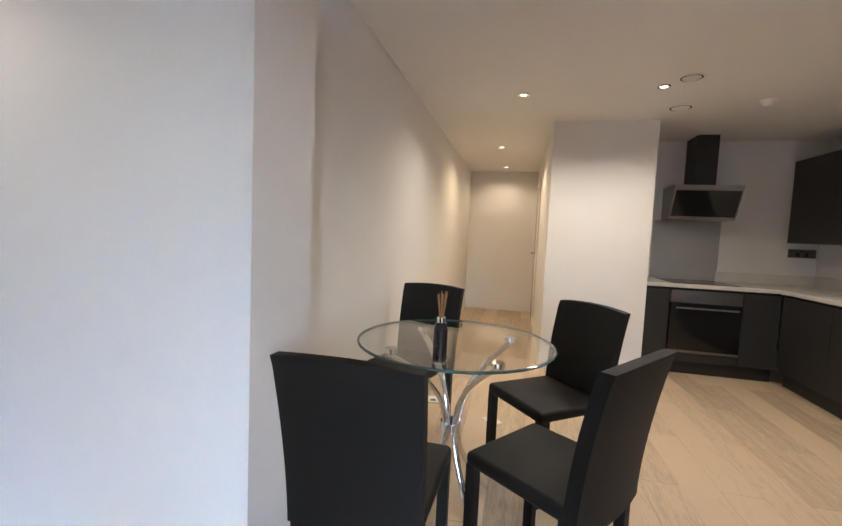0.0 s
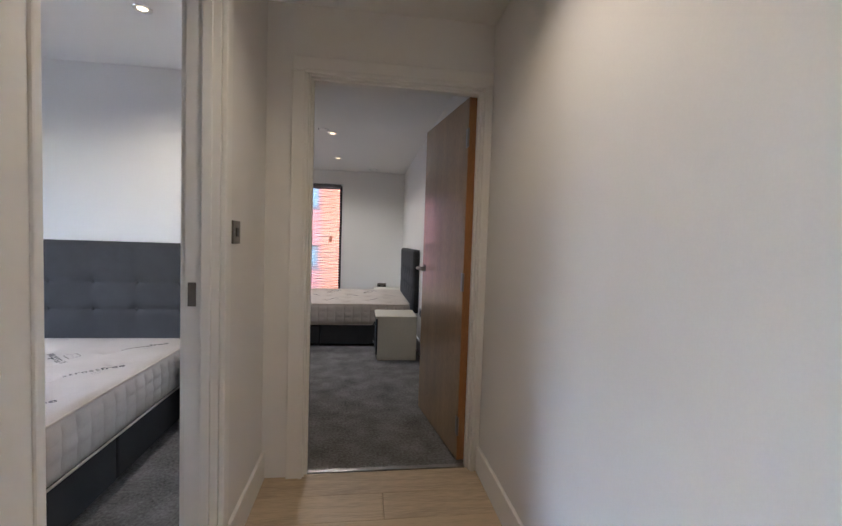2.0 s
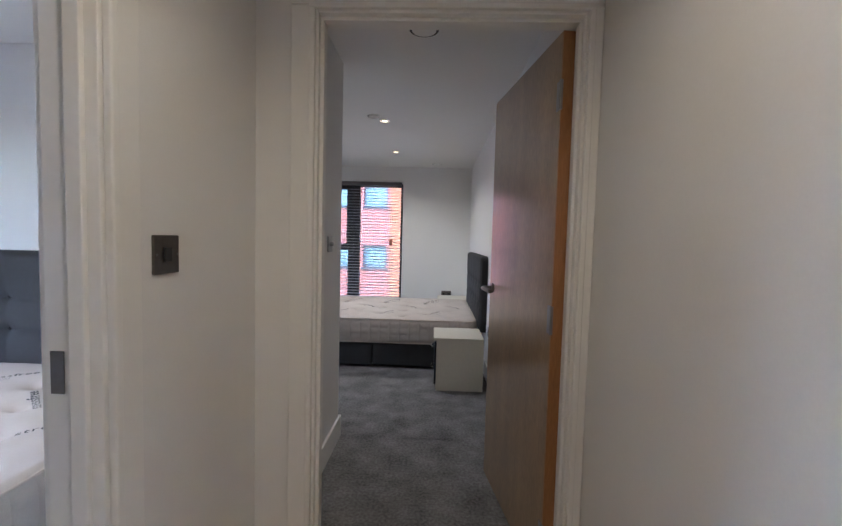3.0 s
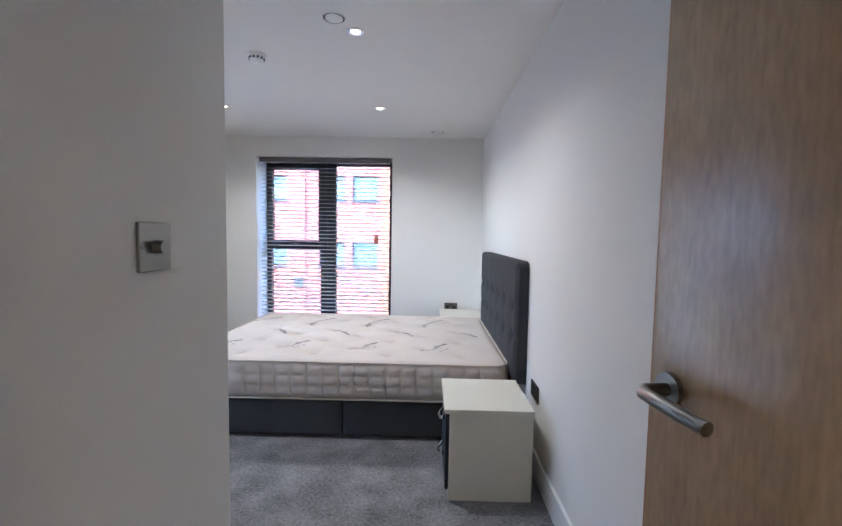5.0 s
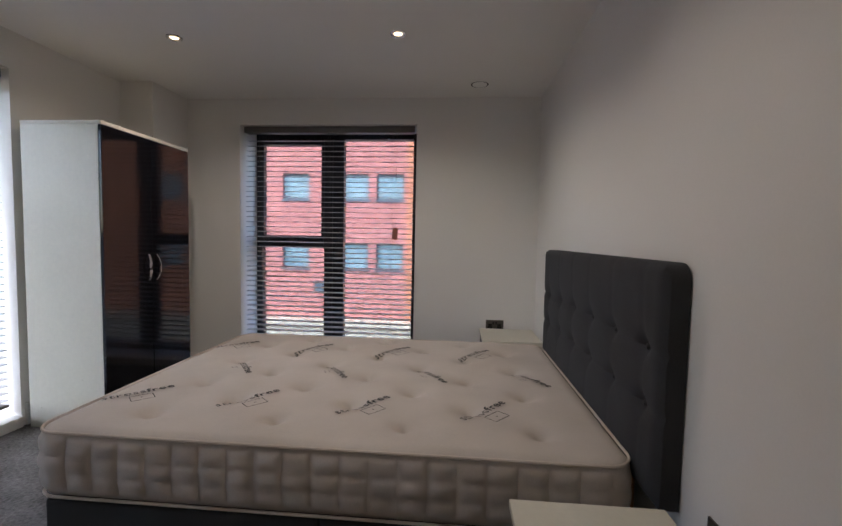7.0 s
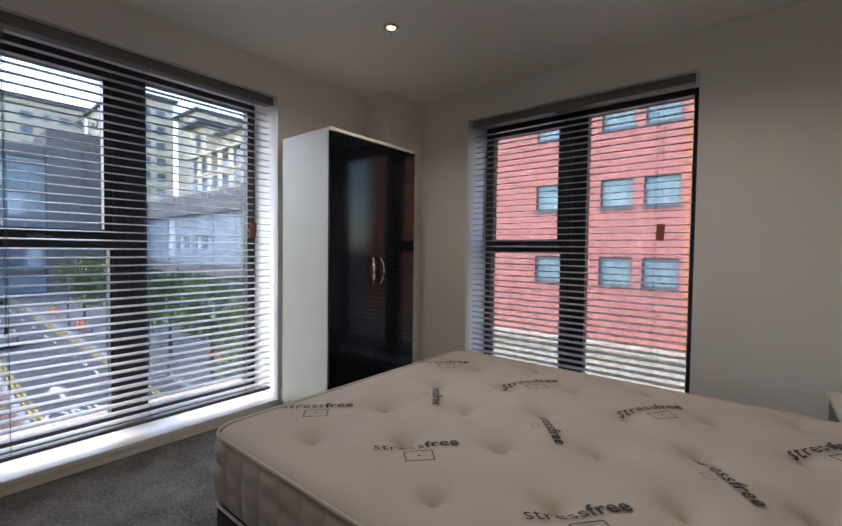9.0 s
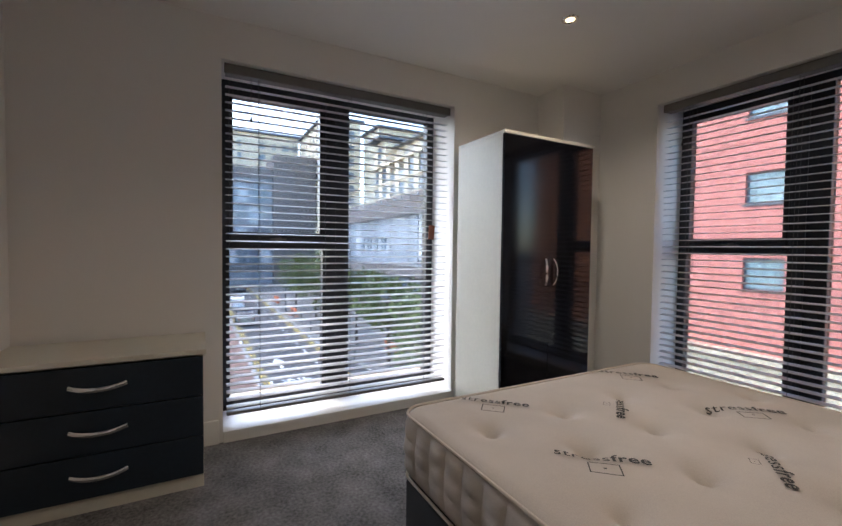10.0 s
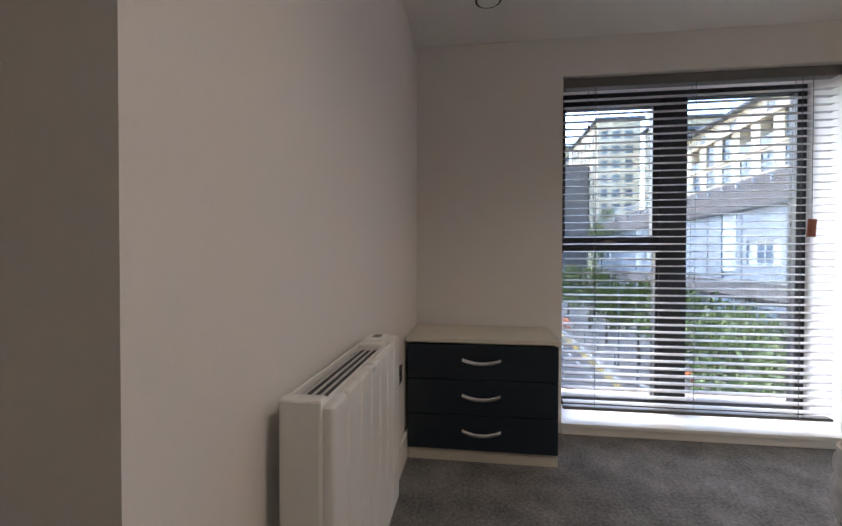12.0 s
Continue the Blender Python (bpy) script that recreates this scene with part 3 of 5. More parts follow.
def flat_word():
    """The printed word, one metre long and centred, its second half bolder."""
    bm = bmesh.new()
    start = 0.0
    for text, bold in (("stress", 0.003), ("free", 0.022)):
        cu = bpy.data.curves.new("lettering", "FONT")
        cu.body, cu.size, cu.offset, cu.resolution_u, cu.space_character = text, 1.0, bold, 3, 1.08
        ob = bpy.data.objects.new("lettering", cu)
        scene.collection.objects.link(ob)
        bpy.context.view_layer.update()
        me = bpy.data.meshes.new_from_object(ob.evaluated_get(bpy.context.evaluated_depsgraph_get()))
        reach = max(v.co.x for v in me.vertices)
        for v in me.vertices:
            v.co.x += start
        bm.from_mesh(me)
        start += reach + 0.07
        bpy.data.objects.remove(ob)
        bpy.data.curves.remove(cu)
        bpy.data.meshes.remove(me)
    wide = max(v.co.x for v in bm.verts)
    for v in bm.verts:
        v.co = ((v.co.x - wide / 2) / wide, v.co.y / wide, 0)
    bmesh.ops.dissolve_limit(bm, angle_limit=0.02, verts=bm.verts, edges=bm.edges)
    bmesh.ops.triangulate(bm, faces=bm.faces)
    return mesh_of("lettering", bm, PRINT)


WORD = flat_word()


def tufts_of(w, d, ox, oy):
    pts = []
    for i in range(-6, 7):
        for j in range(-6, 7):
            x, y = ox + i * 0.2475, oy + j * 0.345 + (0.1725 if i % 2 else 0)
            if abs(x) < w / 2 - 0.1 and abs(y) < d / 2 - 0.1:
                pts.append((x, y))
    return pts


def mattress(at, turn, w, d, h, label, ox, oy):
    m = thing("mattress", label, "mattress", at, turn)
    tufts = tufts_of(w, d, ox, oy)

    def lift(x, y):
        z = 0.004 * noise.noise((x * 3, y * 3, 0.3))
        for a, b in tufts:
            q = (x - a) ** 2 + (y - b) ** 2
            if q < 0.05:
                z -= 0.046 * math.exp(-math.sqrt(q) / 0.021) + 0.015 * math.exp(-q / 0.0046)
        return z

    n = 648
    ring = ring_points(w, d, 0.09, n)
    bm = bmesh.new()
    levels = [(-0.03, 0.0), (-0.008, 0.014), (0.0, 0.03)] + [(0.008 * math.sin(math.pi * (k + 1) / 17), 0.035 + k * 0.187 / 15) for k in range(16)] + [(-0.006, 0.238)]
    rows = []
    for i, (out, z) in enumerate(levels):
        row = []
        for k, (x, y, nx, ny) in enumerate(ring):
            rib = 0.0
            if 2 < i < len(levels) - 1:
                rib = 0.011 * abs(math.sin(math.pi * k * 72 / n)) ** 0.5 * (0.4 + 0.6 * abs(math.sin(math.pi * (z - 0.035) / 0.0624)) ** 0.5) + 0.004 * noise.noise((x * 9, y * 9, z * 30))
            row.append(bm.verts.new((x + nx * (out + rib), y + ny * (out + rib), z * h / 0.25)))
        rows.append(row)
    tops = 84
    for i in range(tops):
        s = i / tops
        row = []
        for x, y, nx, ny in ring:
            u, v = x - nx * 0.014, y - ny * 0.014
            px, py = u * (1 - s), v * (1 - s)
            edge = min(1.0, s * 0.5 * d / 0.03)
            row.append(bm.verts.new((px, py, h - 0.006 + 0.008 * math.sin(edge * math.pi / 2) + lift(px, py) * edge)))
        rows.append(row)
    for a, b in zip(rows, rows[1:]):
        for k in range(n):
            bm.faces.new((a[k], a[(k + 1) % n], b[(k + 1) % n], b[k]))
    bm.faces.new(rows[-1])
    bm.faces.new(list(reversed(rows[0])))
    cover = part("cover", bm, TICK, m, "cream quilted mattress cover", smooth=True)
    for z in (0.012, h - 0.008):
        pb = bmesh.new()
        loop = [(x + nx * 0.002, y + ny * 0.002, z) for x, y, nx, ny in ring]
        tube(pb, loop + loop[:2], 0.0055, 6)
        part("piping", pb, PIPING, cover, "beige piped edge", smooth=True)
    for x, y in tufts:
        tb2 = bmesh.new()
        cyl(tb2, 0.009, 0.006, -0.004, 0.004, 10, Matrix.Translation((x, y, h + 0.004 + lift(x, y))))
        part("tuft", tb2, PIPING, cover)
    # the printed word with a small framed emblem under each
    for i in range(-5, 6):
        for j in range(-5, 6):
            for kind in (0, 1):
                cx = ox - 0.17 + i * 0.49 + (0.235 if kind else 0)
                cy = oy - 0.197 + j * (0.735 if kind else 0.82) + (0.41 if kind else 0)
                if abs(cx) > w / 2 - 0.07 or abs(cy) > d / 2 - 0.03:
                    continue
                ang = radians(47 if kind == 0 else -53)
                long = 0.265 if kind == 0 else 0.255
                pm = bmesh.new()
                pm.from_mesh(WORD)

                def bar(u0, u1, v0, v1):
                    pm.faces.new([pm.verts.new((u, v, 0)) for u, v in ((u0, v0), (u1, v0), (u1, v1), (u0, v1))])
                bmesh.ops.scale(pm, vec=(long, long, long), verts=pm.verts)
                e = 0.043 if kind == 0 else 0.017
                low = -0.022 - 1.44 * e
                for q in ((-e, e, 0, 0.09 * e), (-e, e, 1.35 * e, 1.44 * e), (-e, -0.92 * e, 0, 1.44 * e), (0.92 * e, e, 0, 1.44 * e), (-0.1 * e, 0.1 * e, 0.64 * e, 0.8 * e)):
                    bar(q[0], q[1], low + q[2], low + q[3])
                gone = []
                for v in pm.verts:
                    x = cx + v.co.x * math.cos(ang) - v.co.y * math.sin(ang)
                    y = cy + v.co.x * math.sin(ang) + v.co.y * math.cos(ang)
                    if abs(x) > w / 2 - 0.035 or abs(y) > d / 2 - 0.035:
                        gone.append(v)
                    v.co = (x, y, h + 0.0065 + lift(x, y))
                bmesh.ops.delete(pm, geom=gone, context="VERTS")
                part("printed_emblem", pm, PRINT, cover, "dark grey printed word and square emblem")
    return m


def headboard(at, turn, w, h, th, material, label, legs=0.0, cols=6, rows=4):
    """Faces -y; foot at z 0 of the panel; struts of length legs go down behind the bed."""
    b = thing("headboard", label, "headboard", at, turn)
    bm = bmesh.new()
    nx, nz = 96, 48
    but = [((i - (cols - 1) / 2) * w / cols, (j + 0.5) * h / rows) for i in range(cols) for j in range(1, rows - 1)] if rows > 3 else [((i - (cols - 1) / 2) * w / cols, h * (j + 1) / (rows)) for i in range(cols) for j in range(rows - 1)]
    lines = sorted({q[1] for q in but})
    verts = []
    for j in range(nz + 1):
        row = []
        for i in range(nx + 1):
            x, z = (i / nx - 0.5) * w, j / nz * h
            ex, ez = min(x + w / 2, w / 2 - x), min(z, h - z)
            rd = 0.035
            e = min(ex, ez)
            y = -th + (0.02 * (1 - min(1, e / rd)) ** 2)
            for a, c in but:
                q = (x - a) ** 2 + (z - c) ** 2
                y += 0.02 * math.exp(-q / 0.0012) + 0.008 * math.exp(-q / 0.006)
            for c in lines:
                y += 0.007 * math.exp(-((z - c) ** 2) / 0.00016)
            for i2 in range(cols):
                y += 0.003 * math.exp(-((x - (i2 - (cols - 1) / 2) * w / cols) ** 2) / 0.00012)
            y += 0.002 * noise.noise((x * 6, z * 6, 2))
            cut = 0.05
            if ex < cut and h - z < cut:
                k = math.hypot(cut - ex, cut - (h - z))
                if k > cut:
                    f = cut / k
                    x = math.copysign(w / 2 - cut + (cut - ex) * f, x)
                    z = h - cut + (cut - (h - z)) * f
            row.append(bm.verts.new((x, y, z)))
        verts.append(row)
    for j in range(nz):
        for i in range(nx):
            bm.faces.new((verts[j][i], verts[j][i + 1], verts[j + 1][i + 1], verts[j + 1][i]))
    edge = [verts[0][i] for i in range(nx + 1)] + [verts[j][nx] for j in range(1, nz + 1)] + [verts[nz][i] for i in range(nx - 1, -1, -1)] + [verts[j][0] for j in range(nz - 1, 0, -1)]
    back = [bm.verts.new((v.co.x, 0, v.co.z)) for v in edge]
    for k in range(len(edge)):
        bm.faces.new((edge[k], back[k], back[(k + 1) % len(edge)], edge[(k + 1) % len(edge)]))
    bm.faces.new(back)
    part("panel", bm, material, b, smooth=True)
    for a, c in but:
        part("button", cyl(bmesh.new(), 0.011, 0.006, 0, 0.006, 12, pose(a, -th + 0.026, c, 90)), material, b, smooth=True)
    if legs:
        for s in (-1, 1):
            part("strut", boxes((s * w * 0.3 - 0.03, s * w * 0.3 + 0.03, -0.022, -0.001, -legs, 0.1)), OAKEDGE, b, "plain wooden strut")
    return b


def divan(at, turn, w, d, h, material, label):
    b = thing("divan_base", label, "bed base", at, turn)
    for s in (-1, 1):
        x0, x1 = sorted((s * 0.004, s * w / 2))
        part("base_section", boxes((x0, x1, -d / 2, d / 2, 0.025, h), bevel=0.012, segs=3), material, b)
        for t in (-1, 1):
            part("glide", cyl(bmesh.new(), 0.02, 0.024, 0.0, 0.026, 14, Matrix.Translation((s * (w / 2 - 0.12), t * (d / 2 - 0.1), 0))), DARKPL, b, smooth=True)
            part("glide", cyl(bmesh.new(), 0.02, 0.024, 0.0, 0.026, 14, Matrix.Translation((s * 0.1, t * (d / 2 - 0.1), 0))), DARKPL, b, smooth=True)
    return b


BX, BY = -0.425, 3.378
divan((BX, BY, 0), 0, 1.97, 1.5, 0.24, CHARCOAL, "charcoal fabric divan base in two halves")
mattress((BX - 0.01, BY, 0.241), 0, 2.05, 1.5, 0.25, "bare cream tufted mattress with grey prints", -0.715, -0.213)
headboard((XE - 0.004, 3.335, 0.4), -90, 1.565, 0.725, 0.075, CHARCOAL, "charcoal fabric headboard with tufted buttons against wall", 0.4, 6, 4)

# second bedroom bed, its head to the north wall
divan((-1.75, 0.0, 0), 90, 1.86, 1.3, 0.24, CHARCOAL, "charcoal divan base in the second bedroom")
mattress((-1.75, -0.01, 0.241), 90, 1.88, 1.32, 0.26, "bare white tufted mattress in the second bedroom", 0.1, 0.06)
headboard((-1.75, 0.976, 0.42), 0, 1.36, 0.73, 0.08, GREYFAB, "dark grey tufted fabric headboard", 0.42, 5, 4)


# ---- cabinets ----
def bow_handle(bm, c, along, out, length, thick=0.011):
    """An arched metal bow: along and out are unit vectors."""
    a, o = Vector(along), Vector(out)
    pts = []
    for k in range(13):
        s = k / 12 * 2 - 1
        pts.append(Vector(c) + a * (s * length / 2) + o * (0.004 + 0.022 * (1 - abs(s) ** 2.5)) - Vector((0, 0, 0.012 * (1 - s * s))))
    return tube(bm, pts, thick * 0.7, 10, 1.5)


def drawer_cabinet(at, turn, w, d, h, n, label, name="bedside_cabinet", plinth=0.05, group=""):
    """Front faces -y; the origin at the middle of the foot."""
    c = thing(name, label, "chest of drawers" if n > 2 else "bedside cabinet", at, turn, group)
    for s in (-1, 1):
        x0, x1 = sorted((s * w / 2, s * (w / 2 - 0.016)))
        part("side_panel", boxes((x0, x1, -d / 2 + 0.004, d / 2, 0.0, h - 0.022), bevel=0.001), CREAM, c)
    part("back_panel", boxes((-w / 2 + 0.016, w / 2 - 0.016, d / 2 - 0.006, d / 2, 0.02, h - 0.022)), CREAM, c)
    part("top", boxes((-w / 2 - 0.012, w / 2 + 0.012, -d / 2 - 0.022, d / 2, h - 0.022, h), bevel=0.002), CREAM, c, "cream laminate top")
    part("plinth", boxes((-w / 2 + 0.016, w / 2 - 0.016, -d / 2 + 0.004, -d / 2 + 0.02, 0, plinth), bevel=0.001), CREAM, c)
    z = plinth + 0.006
    step = (h - 0.028 - z) / n
    for k in range(n):
        z0, z1 = z + k * step, z + (k + 1) * step - 0.005
        f = part("drawer_front", boxes((-w / 2 + 0.001, w / 2 - 0.001, -d / 2 - 0.014, -d / 2 + 0.003, z0, z1), bevel=0.002), NAVY, c, "dark navy-black drawer front")
        L = 0.19 if n > 2 else 0.11
        part("bow_handle", bow_handle(bmesh.new(), (0, -d / 2 - 0.014, (z0 + z1) / 2 + 0.012), (1, 0, 0), (0, -1, 0), L, 0.0095), CHROME, f, "polished chrome bow handle", smooth=True)
    return c


drawer_cabinet((0.4, 2.265, 0), -90, 0.405, 0.40, 0.452, 2, "cream bedside cabinet with dark drawers beside bed", group="bedside cabinets")
drawer_cabinet((0.445, 4.49, 0), -90, 0.405, 0.40, 0.462, 2, "cream bedside cabinet with dark drawers in the corner", group="bedside cabinets")
drawer_cabinet((-2.347, 1.592, 0), 90, 0.755, 0.40, 0.635, 3, "cream chest of three dark drawers by window", "chest_of_drawers", 0.06)
drawer_cabinet((-0.83, 0.72, 0), 0, 0.4, 0.4, 0.48, 2, "cream bedside cabinet with dark drawers, second bedroom", group="bedside cabinets")

# wardrobe, doors facing east
wd = thing("wardrobe", "cream wardrobe with two black gloss doors", "wardrobe", (-2.275, 3.962, 0), 90)
ww, wdp, wh = 0.775, 0.49, 1.82
for s in (-1, 1):
    x0, x1 = sorted((s * ww / 2, s * (ww / 2 - 0.016)))
    sp = part("side_panel", boxes((x0, x1, -wdp / 2 + 0.01, wdp / 2, 0, wh - 0.02), bevel=0.001), CREAM, wd)
    for y, z in ((-0.17, 1.62), (0.17, 1.62), (0.0, 1.66), (-0.17, 0.12), (0.17, 0.12), (-0.1, 0.3)):
        part("cover_cap", cyl(bmesh.new(), 0.006, 0.005, 0, 0.0015, 12, pose(s * ww / 2, y, z, 0, 90 * s, 0)), CREAM, sp, "small round cover cap")
part("back_panel", boxes((-ww / 2 + 0.016, ww / 2 - 0.016, wdp / 2 - 0.005, wdp / 2, 0.03, wh - 0.02)), CREAM, wd)
part("top", boxes((-ww / 2 - 0.002, ww / 2 + 0.002, -wdp / 2 - 0.012, wdp / 2, wh - 0.02, wh), bevel=0.0015), CREAM, wd)
part("floor_panel", boxes((-ww / 2 + 0.016, ww / 2 - 0.016, -wdp / 2 + 0.02, wdp / 2 - 0.005, 0.06, 0.076)), CREAM, wd)
part("plinth", boxes((-ww / 2 + 0.016, ww / 2 - 0.016, -wdp / 2 + 0.012, -wdp / 2 + 0.028, 0, 0.06)), DARKPL, wd)
for s in (-1, 1):
    x0, x1 = sorted((s * 0.0015, s * (ww / 2 - 0.001)))
    dr = part("wardrobe_door", boxes((x0, x1, -wdp / 2 - 0.01, -wdp / 2 + 0.008, 0.065, wh - 0.022), bevel=0.0015), BLACKGLOSS, wd, "black high-gloss door")
    pts = []
    for k in range(13):
        q = k / 12 * 2 - 1
        pts.append((s * (0.035 + 0.012 * (1 - q * q)), -wdp / 2 - 0.014 - 0.022 * (1 - abs(q) ** 2.5), 0.955 + q * 0.085))
    part("bow_handle", tube(bmesh.new(), pts, 0.009, 8, 0.55), CHROME, dr, "polished chrome bow handle", smooth=True)

# electric panel radiator on the south wall, front facing north
rd = thing("radiator", "white electric panel radiator on the wall", "radiator", (-1.025, YS, 0.268), 180)
RW, RH = 0.615, 0.53
part("casing", boxes((-RW / 2, RW / 2, -0.105, -0.03, 0.0, RH - 0.06), (-RW / 2, RW / 2, -0.036, -0.03, RH - 0.0595, RH - 0.004), (-RW / 2, RW / 2, -0.105, -0.1, RH - 0.0595, RH - 0.008), bevel=0.002), WHITEMETAL, rd)
part("end_cap", boxes((-RW / 2 - 0.003, -RW / 2 + 0.03, -0.108, -0.028, -0.004, RH), bevel=0.006), WHITEMETAL, rd)
part("end_cap", boxes((RW / 2 - 0.15, RW / 2 + 0.003, -0.108, -0.028, -0.004, RH), bevel=0.006), WHITEMETAL, rd)
for k in range(3):
    y = -0.086 + k * 0.017
    part("grille_bar", boxes((-RW / 2 + 0.03, RW / 2 - 0.15, y, y + 0.002, RH - 0.014, RH - 0.009)), WHITEMETAL, rd)
# Black fill under the bars puts the slot's shade into colour.
part("grille_shade", boxes((-RW / 2 + 0.03, RW / 2 - 0.15, -0.0995, -0.0365, RH - 0.059, RH - 0.019)), DARKPL, rd, "black bed painting shade into the grille slot")
seg = RW / 7
for k in range(7):
    x0 = -RW / 2 + k * seg
    part("front_panel", boxes((x0 + 0.002, x0 + seg - 0.002, -0.128, -0.104, 0.01, RH - 0.012 + (0.012 if k == 6 else 0)), bevel=0.009, segs=3), WHITEMETAL, rd)
part("control", boxes((RW / 2 - 0.12, RW / 2 - 0.03, -0.095, -0.045, RH - 0.001, RH + 0.007), bevel=0.002), WHITEPL, rd, "control panel with small display")
part("display", boxes((RW / 2 - 0.09, RW / 2 - 0.05, -0.085, -0.06, RH + 0.0065, RH + 0.0085)), surface("lcd", (0.25, 0.26, 0.24), 0.2, vary=0.03), rd, "grey display")
for s in (-1, 1):
    part("bracket", boxes((s * 0.22 - 0.02, s * 0.22 + 0.02, -0.032, 0.0, 0.08, 0.46)), WHITEMETAL, rd)
part("cable", tube(bmesh.new(), [(-RW / 2 + 0.05, -0.05, 0.02), (-RW / 2 - 0.02, -0.03, 0.02), (-RW / 2 - 0.03, -0.015, -0.02), (-RW / 2 - 0.03, -0.012, -0.1)], 0.004, 8), WHITEPL, rd, smooth=True)


# ---- dining area ----
def dining_chair(at, turn):
    """Seat towards -y; the back rises at +y."""
    c = thing("dining_chair", "black faux leather high-backed dining chair", "chair", at, turn, "chairs round the table")
    part("seat", boxes((-0.21, 0.21, -0.22, 0.19, 0.40, 0.455), bevel=0.02, segs=3), LEATHER, c, smooth=True)
    bm = bmesh.new()
    n, rows = 8, []
    for j in range(13):
        s = j / 12
        z = 0.36 + s * 0.54
        lean = 0.175 + 0.085 * s ** 1.6
        hw = 0.205 + 0.012 * s
        front = [bm.verts.new((hw * (i / n * 2 - 1), lean + 0.018 * (1 - (i / n * 2 - 1) ** 2) - (0.004 if 0 < j < 12 else 0), z - (0.012 * (i / n * 2 - 1) ** 2 if j == 12 else 0))) for i in range(n + 1)]
        back = [bm.verts.new((hw * (i / n * 2 - 1), lean + 0.042 + 0.018 * (1 - (i / n * 2 - 1) ** 2), z - (0.012 * (i / n * 2 - 1) ** 2 if j == 12 else 0))) for i in range(n, -1, -1)]
        rows.append(front + back)
    for a, b in zip(rows, rows[1:]):
        for k in range(len(a)):
            bm.faces.new((a[k], a[(k + 1) % len(a)], b[(k + 1) % len(a)], b[k]))
    bm.faces.new(rows[-1])
    bm.faces.new(list(reversed(rows[0])))
    bmesh.ops.bevel(bm, geom=[e for e in bm.edges if e.calc_face_angle(0) > 1.0], offset=0.008, segments=2, affect="EDGES")
    part("backrest", bm, LEATHER, c, smooth=True)
    for x in (-0.188, 0.188):
        part("leg", boxes((x - 0.02, x + 0.02, -0.215, -0.175, 0.0, 0.41), bevel=0.004), LEATHER, c)
        part("leg", boxes((x - 0.02, x + 0.02, 0.16, 0.2, 0.0, 0.41), bevel=0.004), LEATHER, c)
    return c


TX, TY = 1.5, -2.8
first = dining_chair((0.93, -2.64, 0), 88)
copy_thing(first, pose(2.1, -2.44, 0, 0, 0, -106))
copy_thing(first, pose(1.83, -3.24, 0, 0, 0, -142))
copy_thing(first, pose(1.15, -3.21, 0, 0, 0, 143))

dt = thing("dining_table", "round clear glass table on curved chrome legs", "table", (TX, TY, 0), 20)
part("tabletop", cyl(bmesh.new(), 0.437, 0.437, 0.75, 0.762, 96), TABLEGLASS, dt, "clear round glass top", smooth=True)
rim = bmesh.new()
loop = [(0.4385 * math.cos(a), 0.4385 * math.sin(a), 0.756) for a in (2 * math.pi * k / 96 for k in range(98))]
tube(rim, loop, 0.006, 8, 1.0)
part("rim", rim, GLASSEDGE, dt, "dark green polished glass edge", smooth=True)
for k in range(4):
    a = 2 * math.pi * k / 4 + 0.35
    ca, sa = math.cos(a), math.sin(a)
    pts = []
    for i in range(25):
        s = i / 24
        z = 0.005 + s * 0.728
        r = 0.035 + 0.27 * abs(2 * s - 0.95) ** 2.3 if s > 0.475 else 0.035 + 0.2 * abs(2 * s - 0.95) ** 1.8
        pts.append((r * ca, r * sa, z))
    lg = part("leg", tube(bmesh.new(), pts, 0.017, 10, 0.6), CHROME, dt, "curved chrome leg", smooth=True)
    part("pad", cyl(bmesh.new(), 0.028, 0.028, 0.732, 0.75, 20, Matrix.Translation((0.315 * ca, 0.315 * sa, 0))), CHROME, lg, "round chrome glass mount", smooth=True)
part("collar", cyl(bmesh.new(), 0.05, 0.05, 0.34, 0.38, 24), CHROME, dt, smooth=True)

df = thing("reed_diffuser", "dark glass reed diffuser bottle on the table", "diffuser", (1.16, -2.79, 0.762))
bt = bmesh.new()
cyl(bt, 0.027, 0.027, 0.0, 0.12, 24)
cyl(bt, 0.027, 0.02, 0.12, 0.145, 24)
part("bottle", bt, BOTTLE, df, smooth=True)
part("collar", cyl(bmesh.new(), 0.016, 0.016, 0.1455, 0.165, 20), CHROME, df, "silver collar", smooth=True)
for k in range(9):
    a = k * 2.4
    part("reed", tube(bmesh.new(), [(0.004 * math.cos(a), 0.004 * math.sin(a), 0.14), (0.018 * math.cos(a), 0.018 * math.sin(a), 0.25 + 0.006 * (k % 3))], 0.002, 6), REED, df, "thin brown reed")

for x, y, r in ((2.62, -2.5, 12), (2.4, -2.95, 40)):
    cd = thing("booklet", "small white booklet lying on the floor", "booklet", (x, y, 0), r)
    part("cover", boxes((-0.06, 0.06, -0.045, 0.045, 0, 0.006), bevel=0.001), WHITEPL, cd)
    part("printed_block", boxes((-0.035, 0.0, -0.02, 0.02, 0.006, 0.0068)), DARKPL, cd)

